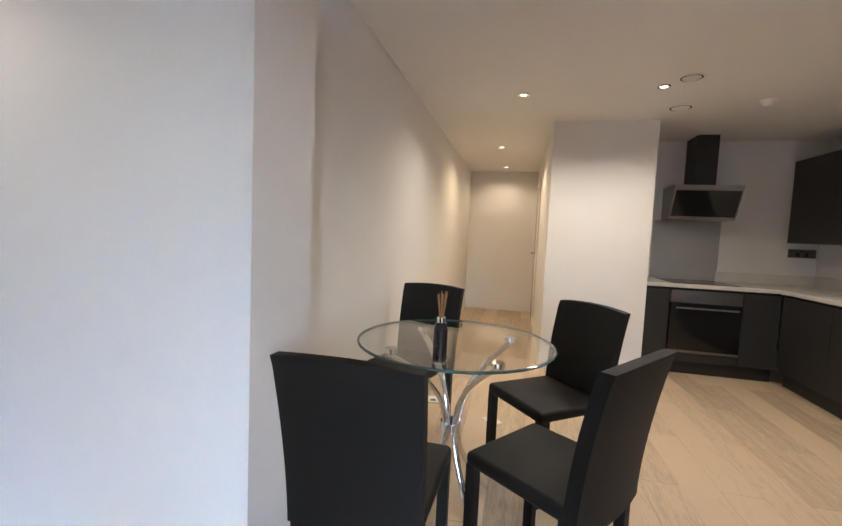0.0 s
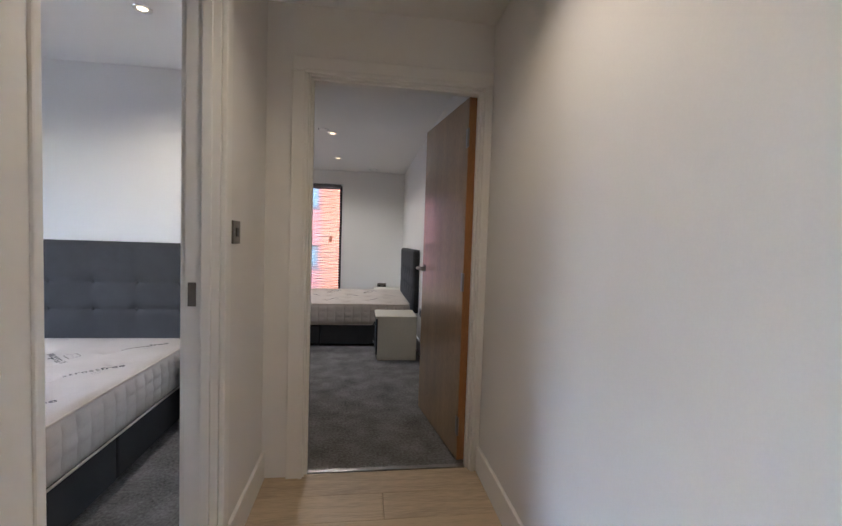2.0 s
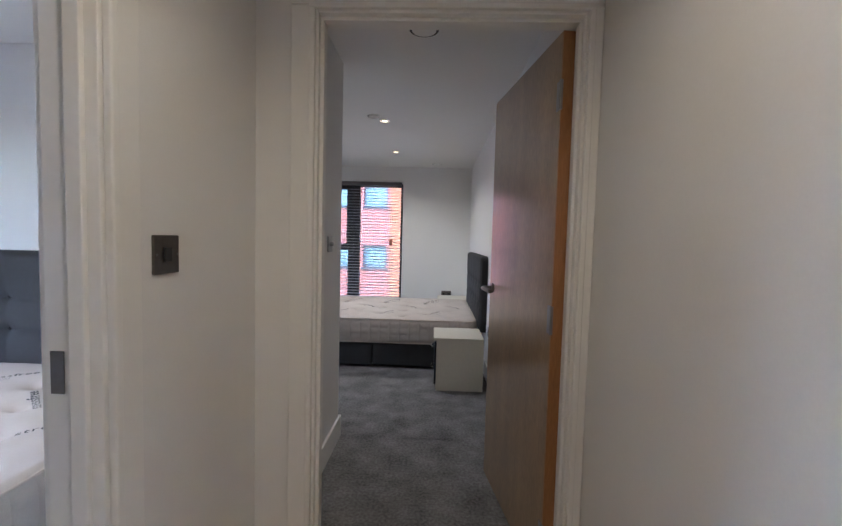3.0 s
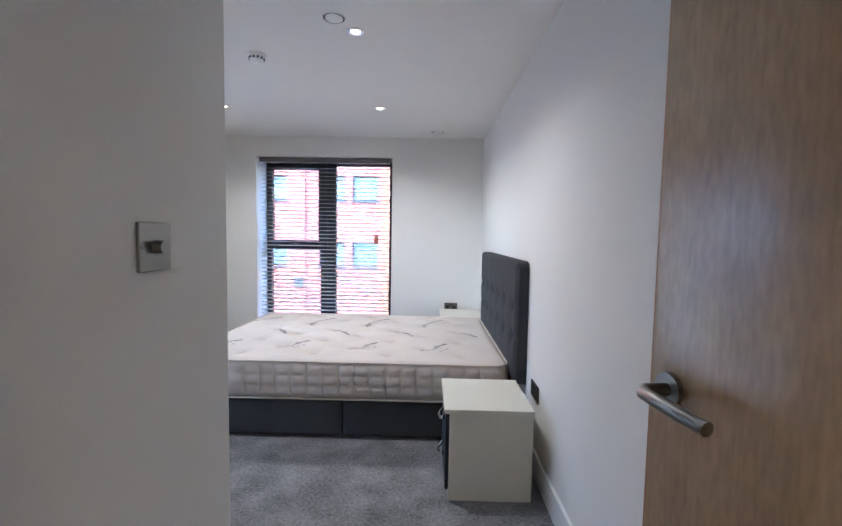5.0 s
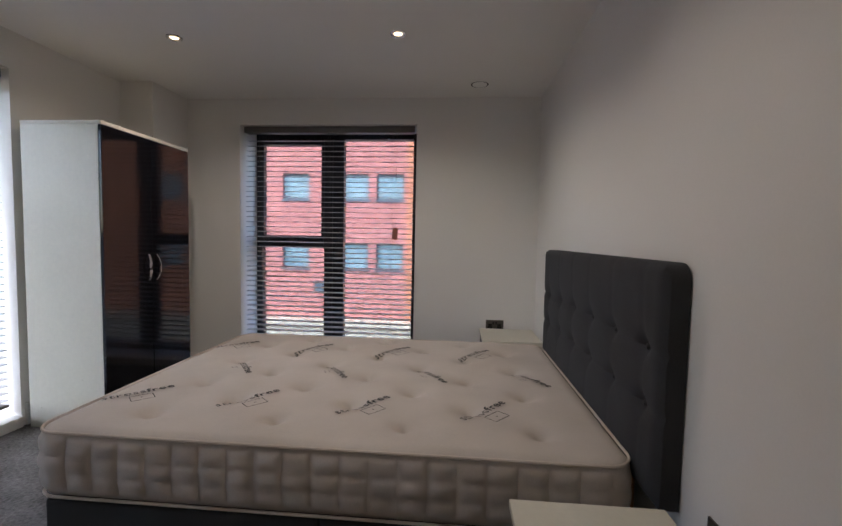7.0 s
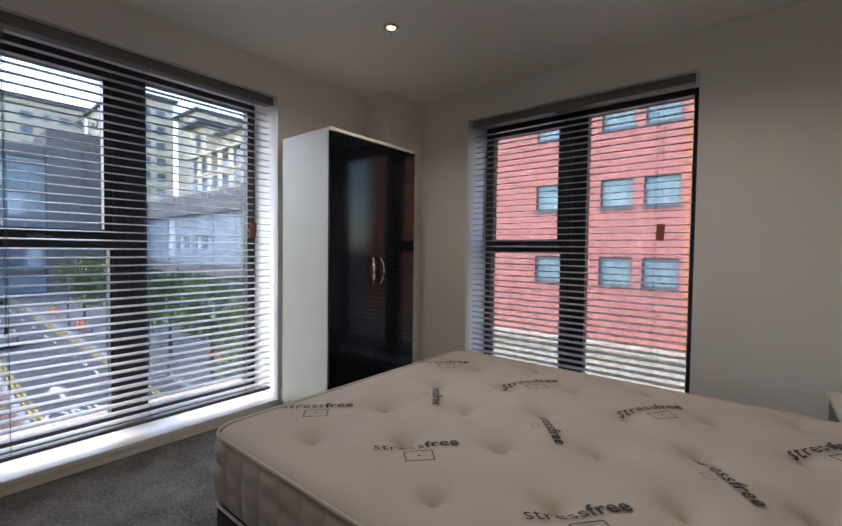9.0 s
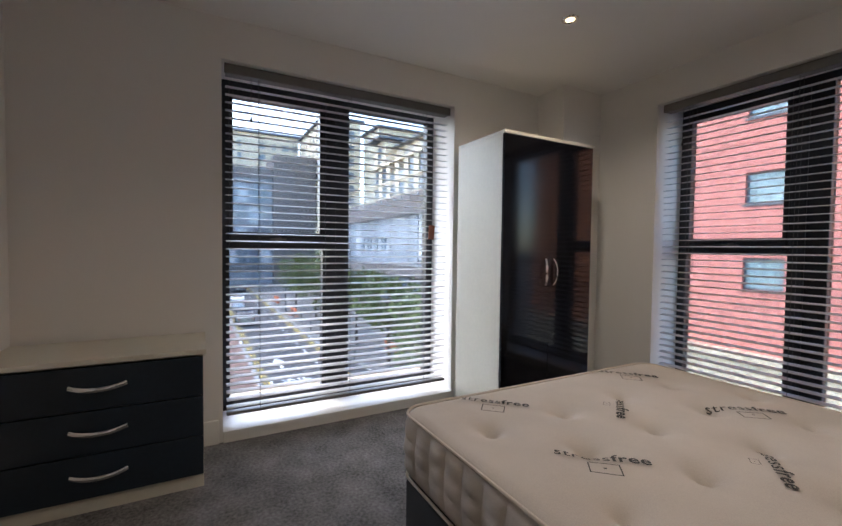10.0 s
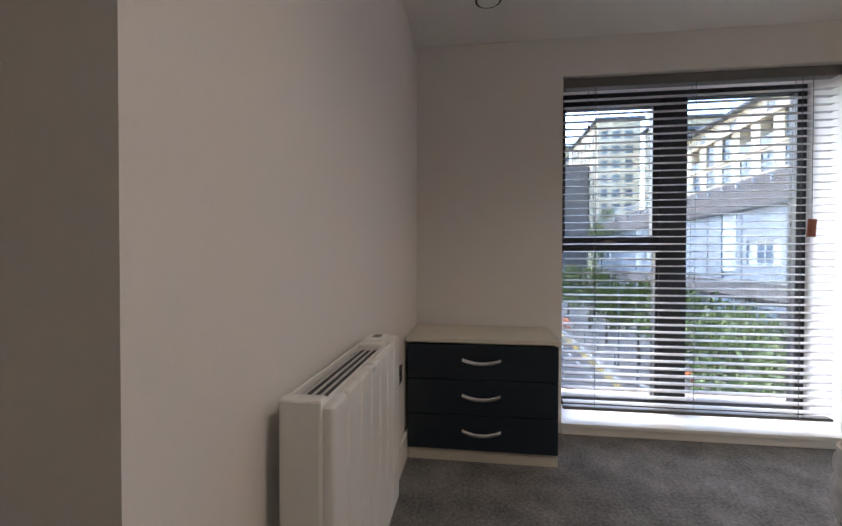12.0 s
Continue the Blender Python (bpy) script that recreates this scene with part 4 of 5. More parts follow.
st = thing("stool", "small dark stool by the boxed-out wall", "stool", (3.5, -3.72, 0))
part("seat", boxes((-0.15, 0.15, -0.15, 0.15, 0.42, 0.46), bevel=0.01), LEATHER, st)
for sx in (-1, 1):
    for sy in (-1, 1):
        part("leg", boxes((sx * 0.12 - 0.018, sx * 0.12 + 0.018, sy * 0.12 - 0.018, sy * 0.12 + 0.018, 0, 0.42), bevel=0.003), LEATHER, st)


# ---- kitchen ----
def base_unit(at, turn, w, label, door=True):
    u = thing("base_cabinet", label, "kitchen cabinet", at, turn, "kitchen base units")
    part("body", boxes((-w / 2, w / 2, 0.022, 0.58, 0.13, 0.835)), KITCHEN, u)
    part("plinth", boxes((-w / 2, w / 2, 0.06, 0.075, 0.0, 0.129)), KITCHEN, u)
    if door:
        part("door", boxes((-w / 2 + 0.0015, w / 2 - 0.0015, 0.0, 0.02, 0.132, 0.812), bevel=0.002), KITCHEN, u)
    return u


base_unit((4.0, -4.36, 0), -90, 0.26, "narrow anthracite kitchen base unit beside oven")
ov = base_unit((4.0, -4.795, 0), -90, 0.6, "anthracite oven housing under the worktop", False)
part("lower_panel", boxes((-0.2985, 0.2985, 0.0, 0.02, 0.132, 0.215), bevel=0.002), KITCHEN, ov)
oven = thing("oven", "built-in steel and black glass electric oven", "oven", (4.0, -4.795, 0.22), -90)
part("door", boxes((-0.297, 0.297, -0.012, 0.021, 0.0, 0.47), bevel=0.003), OVENGLASS, oven, "black glass oven door")
part("control_panel", boxes((-0.297, 0.297, -0.012, 0.021, 0.475, 0.59), bevel=0.003), STEEL, oven, "brushed steel control panel")
part("trim_strip", boxes((-0.297, 0.297, -0.016, -0.0125, 0.0, 0.022)), STEEL, oven)
part("handle", tube(bmesh.new(), [(-0.26, -0.045, 0.43), (0.26, -0.045, 0.43)], 0.009, 10), STEEL, oven, smooth=True)
for x in (-0.24, 0.24):
    part("handle_post", tube(bmesh.new(), [(x, -0.012, 0.43), (x, -0.045, 0.43)], 0.006, 8), STEEL, oven, smooth=True)
for x in (-0.18, -0.06, 0.18):
    part("knob", cyl(bmesh.new(), 0.018, 0.016, 0, 0.022, 18, pose(x, -0.012, 0.53, 90)), STEEL, oven, smooth=True)
base_unit((4.0, -5.25, 0), -90, 0.3, "narrow anthracite kitchen base unit in the corner")
for k in range(4):
    base_unit((3.68 - k * 0.6, -5.4, 0), 180, 0.6, "anthracite kitchen base unit under the worktop")
wt = thing("worktop", "pale stone-effect L-shaped kitchen worktop", "worktop", (4.0, -5.4, 0.836))
part("slab", boxes((-0.02, 0.618, -0.598, 1.175, 0, 0.036), (-2.3, -0.021, -0.598, 0.02, 0, 0.036), bevel=0.002), WORKTOP, wt)
part("upstand", boxes((0.603, 0.618, -0.58, 0.3, 0.0365, 0.14), (-2.3, 0.602, -0.598, -0.582, 0.0365, 0.14), bevel=0.002), WORKTOP, wt)
hob = thing("hob", "black ceramic hob set on the worktop", "hob", (4.3, -4.795, 0.872))
part("glass", boxes((-0.255, 0.255, -0.29, 0.29, 0, 0.005), bevel=0.002), OVENGLASS, hob)
for x, y, r in ((-0.12, -0.14, 0.09), (0.12, -0.14, 0.075), (-0.12, 0.14, 0.075), (0.12, 0.14, 0.09)):
    rg = bmesh.new()
    tube(rg, [(x + r * math.cos(a), y + r * math.sin(a), 0.0052) for a in (2 * math.pi * k / 32 for k in range(34))], 0.001, 4)
    part("zone_ring", rg, STEEL, hob)
sb = thing("splashback", "grey steel splashback behind the hob", "splashback", (4.618, -4.795, 0.875))
part("panel", boxes((-0.008, 0.0, -0.32, 0.32, 0, 0.62), bevel=0.001), surface("splash_grey", (0.4, 0.395, 0.385), 0.35, 0.3, vary=0.03, grain=80, bump=0.02), sb)
hd2 = thing("cooker_hood", "angled black glass cooker hood with chimney", "cooker hood", (4.618, -4.835, 1.5), -90)
hm = bmesh.new()
vs = [hm.verts.new(p) for p in ((-0.3, -0.24, 0), (0.3, -0.24, 0), (0.3, -0.02, 0), (-0.3, -0.02, 0), (-0.3, -0.38, 0.33), (0.3, -0.38, 0.33), (0.3, -0.02, 0.33), (-0.3, -0.02, 0.33))]
for f in ((0, 1, 5, 4), (1, 2, 6, 5), (2, 3, 7, 6), (3, 0, 4, 7), (4, 5, 6, 7), (3, 2, 1, 0)):
    hm.faces.new([vs[k] for k in f])
part("canopy", hm, STEEL, hd2, "brushed steel canopy")
part("glass_front", rotated(boxes((-0.285, 0.285, -0.008, 0, 0.03, 0.3), bevel=0.002), pose(0, -0.243, 0.002, 23, 0, 0)), OVENGLASS, hd2, "angled black glass panel")
part("chimney", boxes((-0.105, 0.09, -0.28, -0.004, 0.331, CZ - 1.501), bevel=0.003), KITCHEN, hd2, "black square chimney")
for k in range(4):
    wc = thing("wall_cabinet", "anthracite kitchen wall cabinet above the worktop", "kitchen cabinet", (4.2 - k * 0.6, -5.66, 1.3), 180, "kitchen wall units")
    part("body", boxes((-0.2995, 0.2995, 0.02, 0.338, 0, 0.8)), KITCHEN, wc)
    part("door", boxes((-0.2985, 0.2985, 0.0, 0.019, 0.0, 0.8), bevel=0.002), KITCHEN, wc)
pk = plate("wall_socket", "black nickel double socket above the worktop", (4.62, -5.86, 1.2), -90, 0.24, 0.086, "socket")


# ---- the street ----
GZ = -7.5
ASPHALT = surface("asphalt", (0.052, 0.052, 0.055), 0.9, vary=0.12, grain=3, blotch=0.25, bump=0.2)
PAVE = surface("grey_paving", (0.13, 0.127, 0.122), 0.9, vary=0.12, grain=2, blotch=0.3, bump=0.1)
REDPAVE = surface("red_brick_paving", (0.17, 0.095, 0.07), 0.9, vary=0.16, grain=5, blotch=0.4, bump=0.15)
YELLOW = surface("yellow_line", (0.6, 0.42, 0.06), 0.8, vary=0.1)
ROADWHITE = surface("white_road_paint", (0.72, 0.72, 0.7), 0.8, vary=0.1)
KERB = surface("granite_kerb", (0.3, 0.3, 0.29), 0.85, vary=0.1)
REDWALL = surface("red_render", (0.56, 0.2, 0.155), 0.8, vary=0.07, grain=4, blotch=0.25, bump=0.05, stretch=(1, 1, 0.35))
ORANGE = surface("orange_render", (0.62, 0.22, 0.1), 0.8, vary=0.07, grain=4, blotch=0.25, bump=0.05)
CREAMWALL = surface("cream_render", (0.74, 0.63, 0.45), 0.85, vary=0.06, grain=3, blotch=0.2, bump=0.05)
PLINTH = surface("pale_base_render", (0.56, 0.47, 0.33), 0.85, vary=0.07, grain=3, blotch=0.3, bump=0.05)
TEALPANE = surface("curtained_pane", (0.24, 0.33, 0.33), 0.12, vary=0.25, grain=2.2, blotch=1.0, bump=0, stretch=(9, 9, 0.5))
BLUEPANE = surface("sky_blue_pane", (0.13, 0.17, 0.21), 0.08, vary=0.15, grain=0.6, blotch=0.2, bump=0)
PANELBLUE = surface("blue_grey_cladding", (0.27, 0.3, 0.335), 0.45, vary=0.07, grain=2, blotch=0.2, bump=0.02)
CLADPALE = surface("pale_cladding", (0.5, 0.52, 0.53), 0.5, vary=0.06, grain=2, blotch=0.3, bump=0.02)
DARKCLAD = surface("grey_brown_brick", (0.17, 0.15, 0.14), 0.9, vary=0.12, grain=6, blotch=0.3, bump=0.15)
FRAME = surface("grey_window_frame", (0.09, 0.1, 0.11), 0.5, vary=0.05)
ROOF = surface("slate_roof", (0.1, 0.11, 0.13), 0.7, vary=0.1, grain=3, blotch=0.3)
LEAF = surface("leaf", (0.1, 0.17, 0.035), 0.6, vary=0.35, grain=1.5, blotch=0.6, bump=0, tint=(0.17, 0.22, 0.04))
BARK = surface("bark", (0.09, 0.075, 0.06), 0.9, vary=0.2, grain=12, bump=0.5)
CARWHITE = surface("white_car_paint", (0.7, 0.7, 0.71), 0.2, vary=0.01, coat=0.6)
CARDARK = surface("dark_car_paint", (0.03, 0.035, 0.05), 0.2, vary=0.03, coat=0.6)
TYRE = surface("tyre", (0.015, 0.015, 0.015), 0.85, vary=0.1)
CONE = surface("orange_barrier", (0.7, 0.16, 0.05), 0.6, vary=0.06)

structure("ground", boxes((-900, 900, -900, 900, GZ - 0.5, GZ - 0.12)), PAVE, "grey city ground reaching the horizon", "ground")
structure("road", boxes((-110, 30, 5.4, 11.2, GZ - 0.3, GZ), (-30, 30, 11.2, 12.4, GZ - 0.3, GZ)), ASPHALT, "dark asphalt one-way street", "road")
structure("pavement_near", boxes((-110, -6, -8, 5.1, GZ - 0.3, GZ + 0.12)), REDPAVE, "red brick pavement beside the street", "pavement")
structure("pavement_far", boxes((-110, -30, 11.5, 24.5, GZ - 0.3, GZ + 0.12), (-30, -15, 12.7, 24.5, GZ - 0.3, GZ + 0.119)), PAVE, "grey paved area under street trees", "pavement")
structure("kerb_near", boxes((-110, -6, 5.1, 5.4, GZ - 0.3, GZ + 0.13), bevel=0.02), KERB, "granite kerb", "kerb")
structure("kerb_far", boxes((-110, -30, 11.2, 11.5, GZ - 0.3, GZ + 0.13), (-30, -15, 12.4, 12.7, GZ - 0.3, GZ + 0.13), bevel=0.02), KERB, "granite kerb", "kerb")
yl = thing("yellow_lines", "double yellow lines painted along the kerbs", "road marking", (-40, 8, GZ))
for y in (5.6, 5.85, 10.75, 11.0):
    part("painted_line", boxes((-60, 28, y - 8.05, y - 7.95, 0, 0.006)), YELLOW, yl)
wl = thing("white_lines", "broken white line painted on the street", "road marking", (-40, 9.7, GZ))
for k in range(22):
    part("painted_dash", boxes((-50 + k * 3.4, -48.2 + k * 3.4, -0.06, 0.06, 0, 0.006)), ROADWHITE, wl)


def road_word(text, x, y):
    cu = bpy.data.curves.new("road_word", "FONT")
    cu.body, cu.size, cu.align_x, cu.align_y = text, 1.25, "CENTER", "CENTER"
    cu.extrude = 0.003
    cu.materials.append(ROADWHITE)
    ob = tagged(new("road_lettering", cu), "white painted words ONE WAY on the street" if text == "ONE" else "white painted word on the one-way street", "road marking")
    ob.matrix_basis = Matrix.Translation((x, y, GZ + 0.005)) @ pose(0, 0, 0, 0, 0, 90) @ Matrix.Diagonal((1, 2.1, 1, 1))


road_word("ONE", -27.0, 7.2)
road_word("WAY", -24.6, 7.2)
ar = thing("road_arrow", "white painted straight-ahead arrow on the street", "road marking", (-31.3, 7.2, GZ), 90)
ab = boxes((-0.09, 0.09, -1.6, 0.6, 0, 0.006))
v3 = [ab.verts.new(p) for p in ((-0.45, 0.6, 0.006), (0.45, 0.6, 0.006), (0, 2.0, 0.006))]
ab.faces.new(v3)
part("arrow", ab, ROADWHITE, ar)


def holed_wall(bm, x0, x1, z0, z1, y0, y1, cols, rows):
    """A facade along x with a window hole at every crossing of cols and rows."""
    cuts = []
    at = x0
    for a, b in sorted(cols):
        block(bm, at, a, y0, y1, z0, z1)
        zz = z0
        for lo, hi in sorted(rows):
            block(bm, a, b, y0, y1, zz, lo)
            zz = hi
        block(bm, a, b, y0, y1, zz, z1)
        at = b
    block(bm, at, x1, y0, y1, z0, z1)
    return bm


def facade_windows(house, cols, rows, y, frame_mat, pane_mat, cross=True, depth=0.22, sill=False):
    for a, b in cols:
        for lo, hi in rows:
            w = part("window", boxes((a, b, y + depth - 0.05, y + depth, lo, lo + 0.07), (a, b, y + depth - 0.05, y + depth, hi - 0.07, hi), (a, a + 0.06, y + depth - 0.05, y + depth, lo + 0.07, hi - 0.07), (b - 0.06, b, y + depth - 0.05, y + depth, lo + 0.07, hi - 0.07),
                                     *([((a + b) / 2 - 0.03, (a + b) / 2 + 0.03, y + depth - 0.05, y + depth, lo + 0.07, hi - 0.07)] if cross else [])), frame_mat, house)
            part("pane", boxes((a + 0.06, b - 0.06, y + depth - 0.02, y + depth - 0.01, lo + 0.07, hi - 0.07)), pane_mat, w)
            if sill:
                part("sill", boxes((a - 0.06, b + 0.06, y - 0.05, y + depth - 0.051, lo - 0.07, lo - 0.002)), frame_mat, w)


# red rendered building opposite the north window
rb = thing("red_building", "red rendered building with small square windows", "building", (0, 19, GZ))
rcols = [(-13.2, -12.0), (-10.9, -9.7), (-7.55, -6.35), (-4.9, -3.72), (-3.38, -2.2), (0.6, 1.8), (2.2, 3.4), (6, 7.2), (8, 9.2)]
rrows = [(7.3, 8.42), (10.3, 11.42), (13.3, 14.42), (16.3, 17.42)]
part("red_wall", holed_wall(bmesh.new(), -15, -2.05, 5.1, 19.5, 0, 0.4, rcols[:5], rrows), REDWALL, rb, "red rendered wall")
part("orange_wall", holed_wall(bmesh.new(), -2.05, 14, 5.1, 19.5, -0.03, 0.4, rcols[5:], rrows), ORANGE, rb, "orange rendered wall")
part("end_wall", boxes((-15, -14.6, 0.4, 12, 5.1, 19.5), (13.6, 14, 0.4, 12, 5.1, 19.5), (-14.6, 13.6, 11.6, 12, 5.1, 19.5)), REDWALL, rb)
part("roof", boxes((-15.2, 14.2, -0.2, 12.2, 19.5, 19.9)), ROOF, rb)
part("base_wall", holed_wall(bmesh.new(), -15, 14, 0, 5.05, -0.25, 0.4, [(-9.5, -1.0), (0.5, 9)], [(1.6, 3.7)]), PLINTH, rb, "pale cream ground floor wall")
part("ledge", boxes((-15, 14, -0.45, -0.0, 4.85, 5.1)), PLINTH, rb)
facade_windows(rb, rcols, rrows, 0.0, FRAME, TEALPANE, False, 0.18, True)
for a in (-9.5, 0.5):
    for k in range(5):
        facade_windows(rb, [(a + k * 1.7, a + k * 1.7 + 1.7)], [(1.6, 3.7)], -0.25, FRAME, BLUEPANE, False)
for x in (-5.55, -11.5):
    part("downpipe", tube(bmesh.new(), [(x, -0.06, 5.15), (x, -0.06, 19.3)], 0.05, 8), REDWALL, rb, smooth=True)
part("wall_vent", boxes((-6.05, -5.6, -0.12, 0.0, 6.3, 6.75), bevel=0.02), FRAME, rb, "grey wall vent box")
for z in (9.45, 12.45, 15.45):
    part("movement_joint", boxes((-15, -2.06, -0.008, 0.0, z, z + 0.03)), REDWALL, rb)

# long complex on the north side of the street: clad podium with apartments above
pc = thing("podium_building", "blue-grey clad podium with brick parapet", "building", (-50, 27, GZ))
part("street_wall", boxes((-42, 36, 0.4, 0.7, 0, 5.0)), DARKCLAD, pc, "grey-brown street level wall")
for k in range(13):
    facade_windows(pc, [(-41 + k * 6, -37.4 + k * 6)], [(0.9, 3.9)], 0.15, FRAME, BLUEPANE, True)
    part("pier", boxes((-42 + k * 6, -41.4 + k * 6, 0, 0.5, 0, 4.9)), DARKCLAD, pc)
    part("lintel", boxes((-41.3 + k * 6, -36.2 + k * 6, 0.1, 0.4, 4.0, 4.4)), PANELBLUE, pc)
part("brick_band", boxes((-42, 36, -0.6, 0.5, 4.9, 6.3)), DARKCLAD, pc, "grey-brown brick band")
part("coping", boxes((-42, 36, -0.75, 0.5, 6.3, 6.42)), KERB, pc)
part("core", boxes((-42, 36, 0.3, 18, 4.9, 13.1)), PANELBLUE, pc)
for k in range(13):
    x = -42 + k * 6
    if k % 4 == 2:
        part("cladding_panel", boxes((x + 0.08, x + 5.92, 0.0, 0.3, 6.5, 13.1), bevel=0.02, segs=1), PANELBLUE, pc)
    elif k % 4 == 3:
        part("cladding_panel", boxes((x + 0.08, x + 2.6, 0.0, 0.3, 6.5, 13.1), (x + 5.2, x + 5.92, 0.0, 0.3, 6.5, 13.1), bevel=0.02, segs=1), PANELBLUE, pc)
        part("pale_panel", boxes((x + 2.75, x + 5.05, 0.05, 0.3, 7.2, 13.1), bevel=0.02, segs=1), CLADPALE, pc, "pale grey panel")
    else:
        part("cladding_panel", boxes((x + 0.08, x + 5.92, 0.0, 0.3, 6.5, 8.0), (x + 0.08, x + 5.92, 0.0, 0.3, 10.2, 13.1), (x + 0.08, x + 0.7, 0.0, 0.3, 8.0, 10.2), (x + 5.3, x + 5.92, 0.0, 0.3, 8.0, 10.2)), PANELBLUE, pc)
        for q in range(4):
            facade_windows(pc, [(x + 0.7 + q * 1.15, x + 1.85 + q * 1.15)], [(8.0, 10.2)], 0.03, ROADWHITE, BLUEPANE if q % 3 else CLADPALE, False)
    part("panel_joint", boxes((x - 0.06, x + 0.06, -0.03, 0.0, 6.5, 13.1)), FRAME, pc)
part("parapet", boxes((-42, 36, -0.7, 0.6, 13.2, 15.9)), DARKCLAD, pc, "grey-brown brick parapet")
part("parapet_drip", boxes((-42, 36, -0.6, 0.3, 13.1, 13.2)), FRAME, pc)
part("terrace", boxes((-42, 36, 0.6, 18, 13.1, 14.4)), PAVE, pc)
for k in range(33):
    x = -41.5 + k * 2.4
    part("railing_post", rotated(boxes((-0.04, 0.04, -0.04, 0.04, 0, 1.25)), pose(x, -0.3, 15.9, 18, 0, 0)), ROADWHITE, pc)
    part("railing_bracket", boxes((x - 0.04, x + 0.04, -0.9, -0.7, 15.2, 15.7)), ROADWHITE, pc)
for z, y in ((16.4, -0.46), (16.75, -0.57), (17.05, -0.67)):
    part("railing", boxes((-42, 36, y - 0.03, y + 0.03, z, z + 0.06)), ROADWHITE, pc, "pale metal railing")


def terrace_row():
    """Cream flats above the podium: windows below, recessed balconies between piers, a set-back top floor with a wide flat roof."""
    a = thing("apartment_building", "cream terraced apartment block with recessed balconies", "building", (-50, 29.6, GZ + 14.4))
    n, bay, left = 14, 3.3, -19.5
    cols = [(left + 0.75 + k * bay, left + 2.55 + k * bay) for k in range(n)]
    right = left + n * bay
    part("wall", holed_wall(bmesh.new(), left, right, 0, 4.9, 0, 0.35, cols, [(2.7, 4.6)]), CREAMWALL, a, "cream rendered wall")
    facade_windows(a, cols, [(2.7, 4.6)], 0.0, FRAME, BLUEPANE, True, 0.14)
    part("balcony_floor", boxes((left, right, -0.15, 2.0, 4.95, 5.2)), CREAMWALL, a)
    part("inner_wall", holed_wall(bmesh.new(), left, right, 5.2, 7.9, 1.2, 1.5, cols, [(5.25, 7.6)]), CREAMWALL, a)
    for k, (p, q) in enumerate(cols):
        part("pier", boxes((q + 0.02, q + 1.48, -0.05, 1.2, 5.2, 7.9)), CREAMWALL, a)
        if k % 4 in (0, 1):
            facade_windows(a, [(p, q)], [(5.25, 7.6)], 0.1, FRAME, BLUEPANE, True, 0.1)
        else:
            part("balcony_glass", boxes((p, q, 0.0, 0.04, 5.25, 6.2)), BLUEPANE, a, "glazed balcony front")
            facade_windows(a, [(p, q)], [(5.25, 7.6)], 1.2, FRAME, BLUEPANE, True, 0.14)
    part("cornice", boxes((left - 0.2, right + 0.2, -0.35, 3.2, 7.9, 8.25)), CREAMWALL, a, "projecting cream cornice")
    for z in (8.6, 9.1):
        part("roof_rail", boxes((left, right, -0.2, -0.16, z, z + 0.05)), ROADWHITE, a)
    for k in range(n + 1):
        part("rail_post", boxes((left + k * bay - 0.03, left + k * bay + 0.03, -0.21, -0.15, 8.25, 9.15)), ROADWHITE, a)
    upper = [(p + 0.2, q - 0.1) for p, q in cols[::2]]
    part("upper_wall", holed_wall(bmesh.new(), left, right, 8.25, 11.2, 2.4, 2.8, upper, [(8.5, 10.7)]), CREAMWALL, a)
    facade_windows(a, upper, [(8.5, 10.7)], 2.4, FRAME, BLUEPANE, True, 0.15)
    part("side_wall", boxes((left, left + 0.4, 0.36, 9, 0, 11.2), (right - 0.4, right, 0.36, 9, 0, 11.2), (left + 0.4, right - 0.4, 8.6, 9, 0, 11.2)), CREAMWALL, a)
    part("roof", boxes((left - 0.3, right + 0.3, 1.4, 9.4, 11.2, 11.5)), ROOF, a, "flat slate-grey roof")
    pav = part("pavilion", boxes((left, left + 4.6, 0.3, 5, 8.26, 12.6)), CREAMWALL, a, "raised end pavilion")
    facade_windows(a, [(left + 1.4, left + 2.9)], [(8.8, 11.6)], 0.09, FRAME, BLUEPANE, True, 0.2)
    part("pavilion_roof", boxes((left - 1.3, left + 5.4, -1.2, 6, 12.6, 12.95)), ROOF, pav, "wide overhanging slate roof")
    return a


terrace_row()


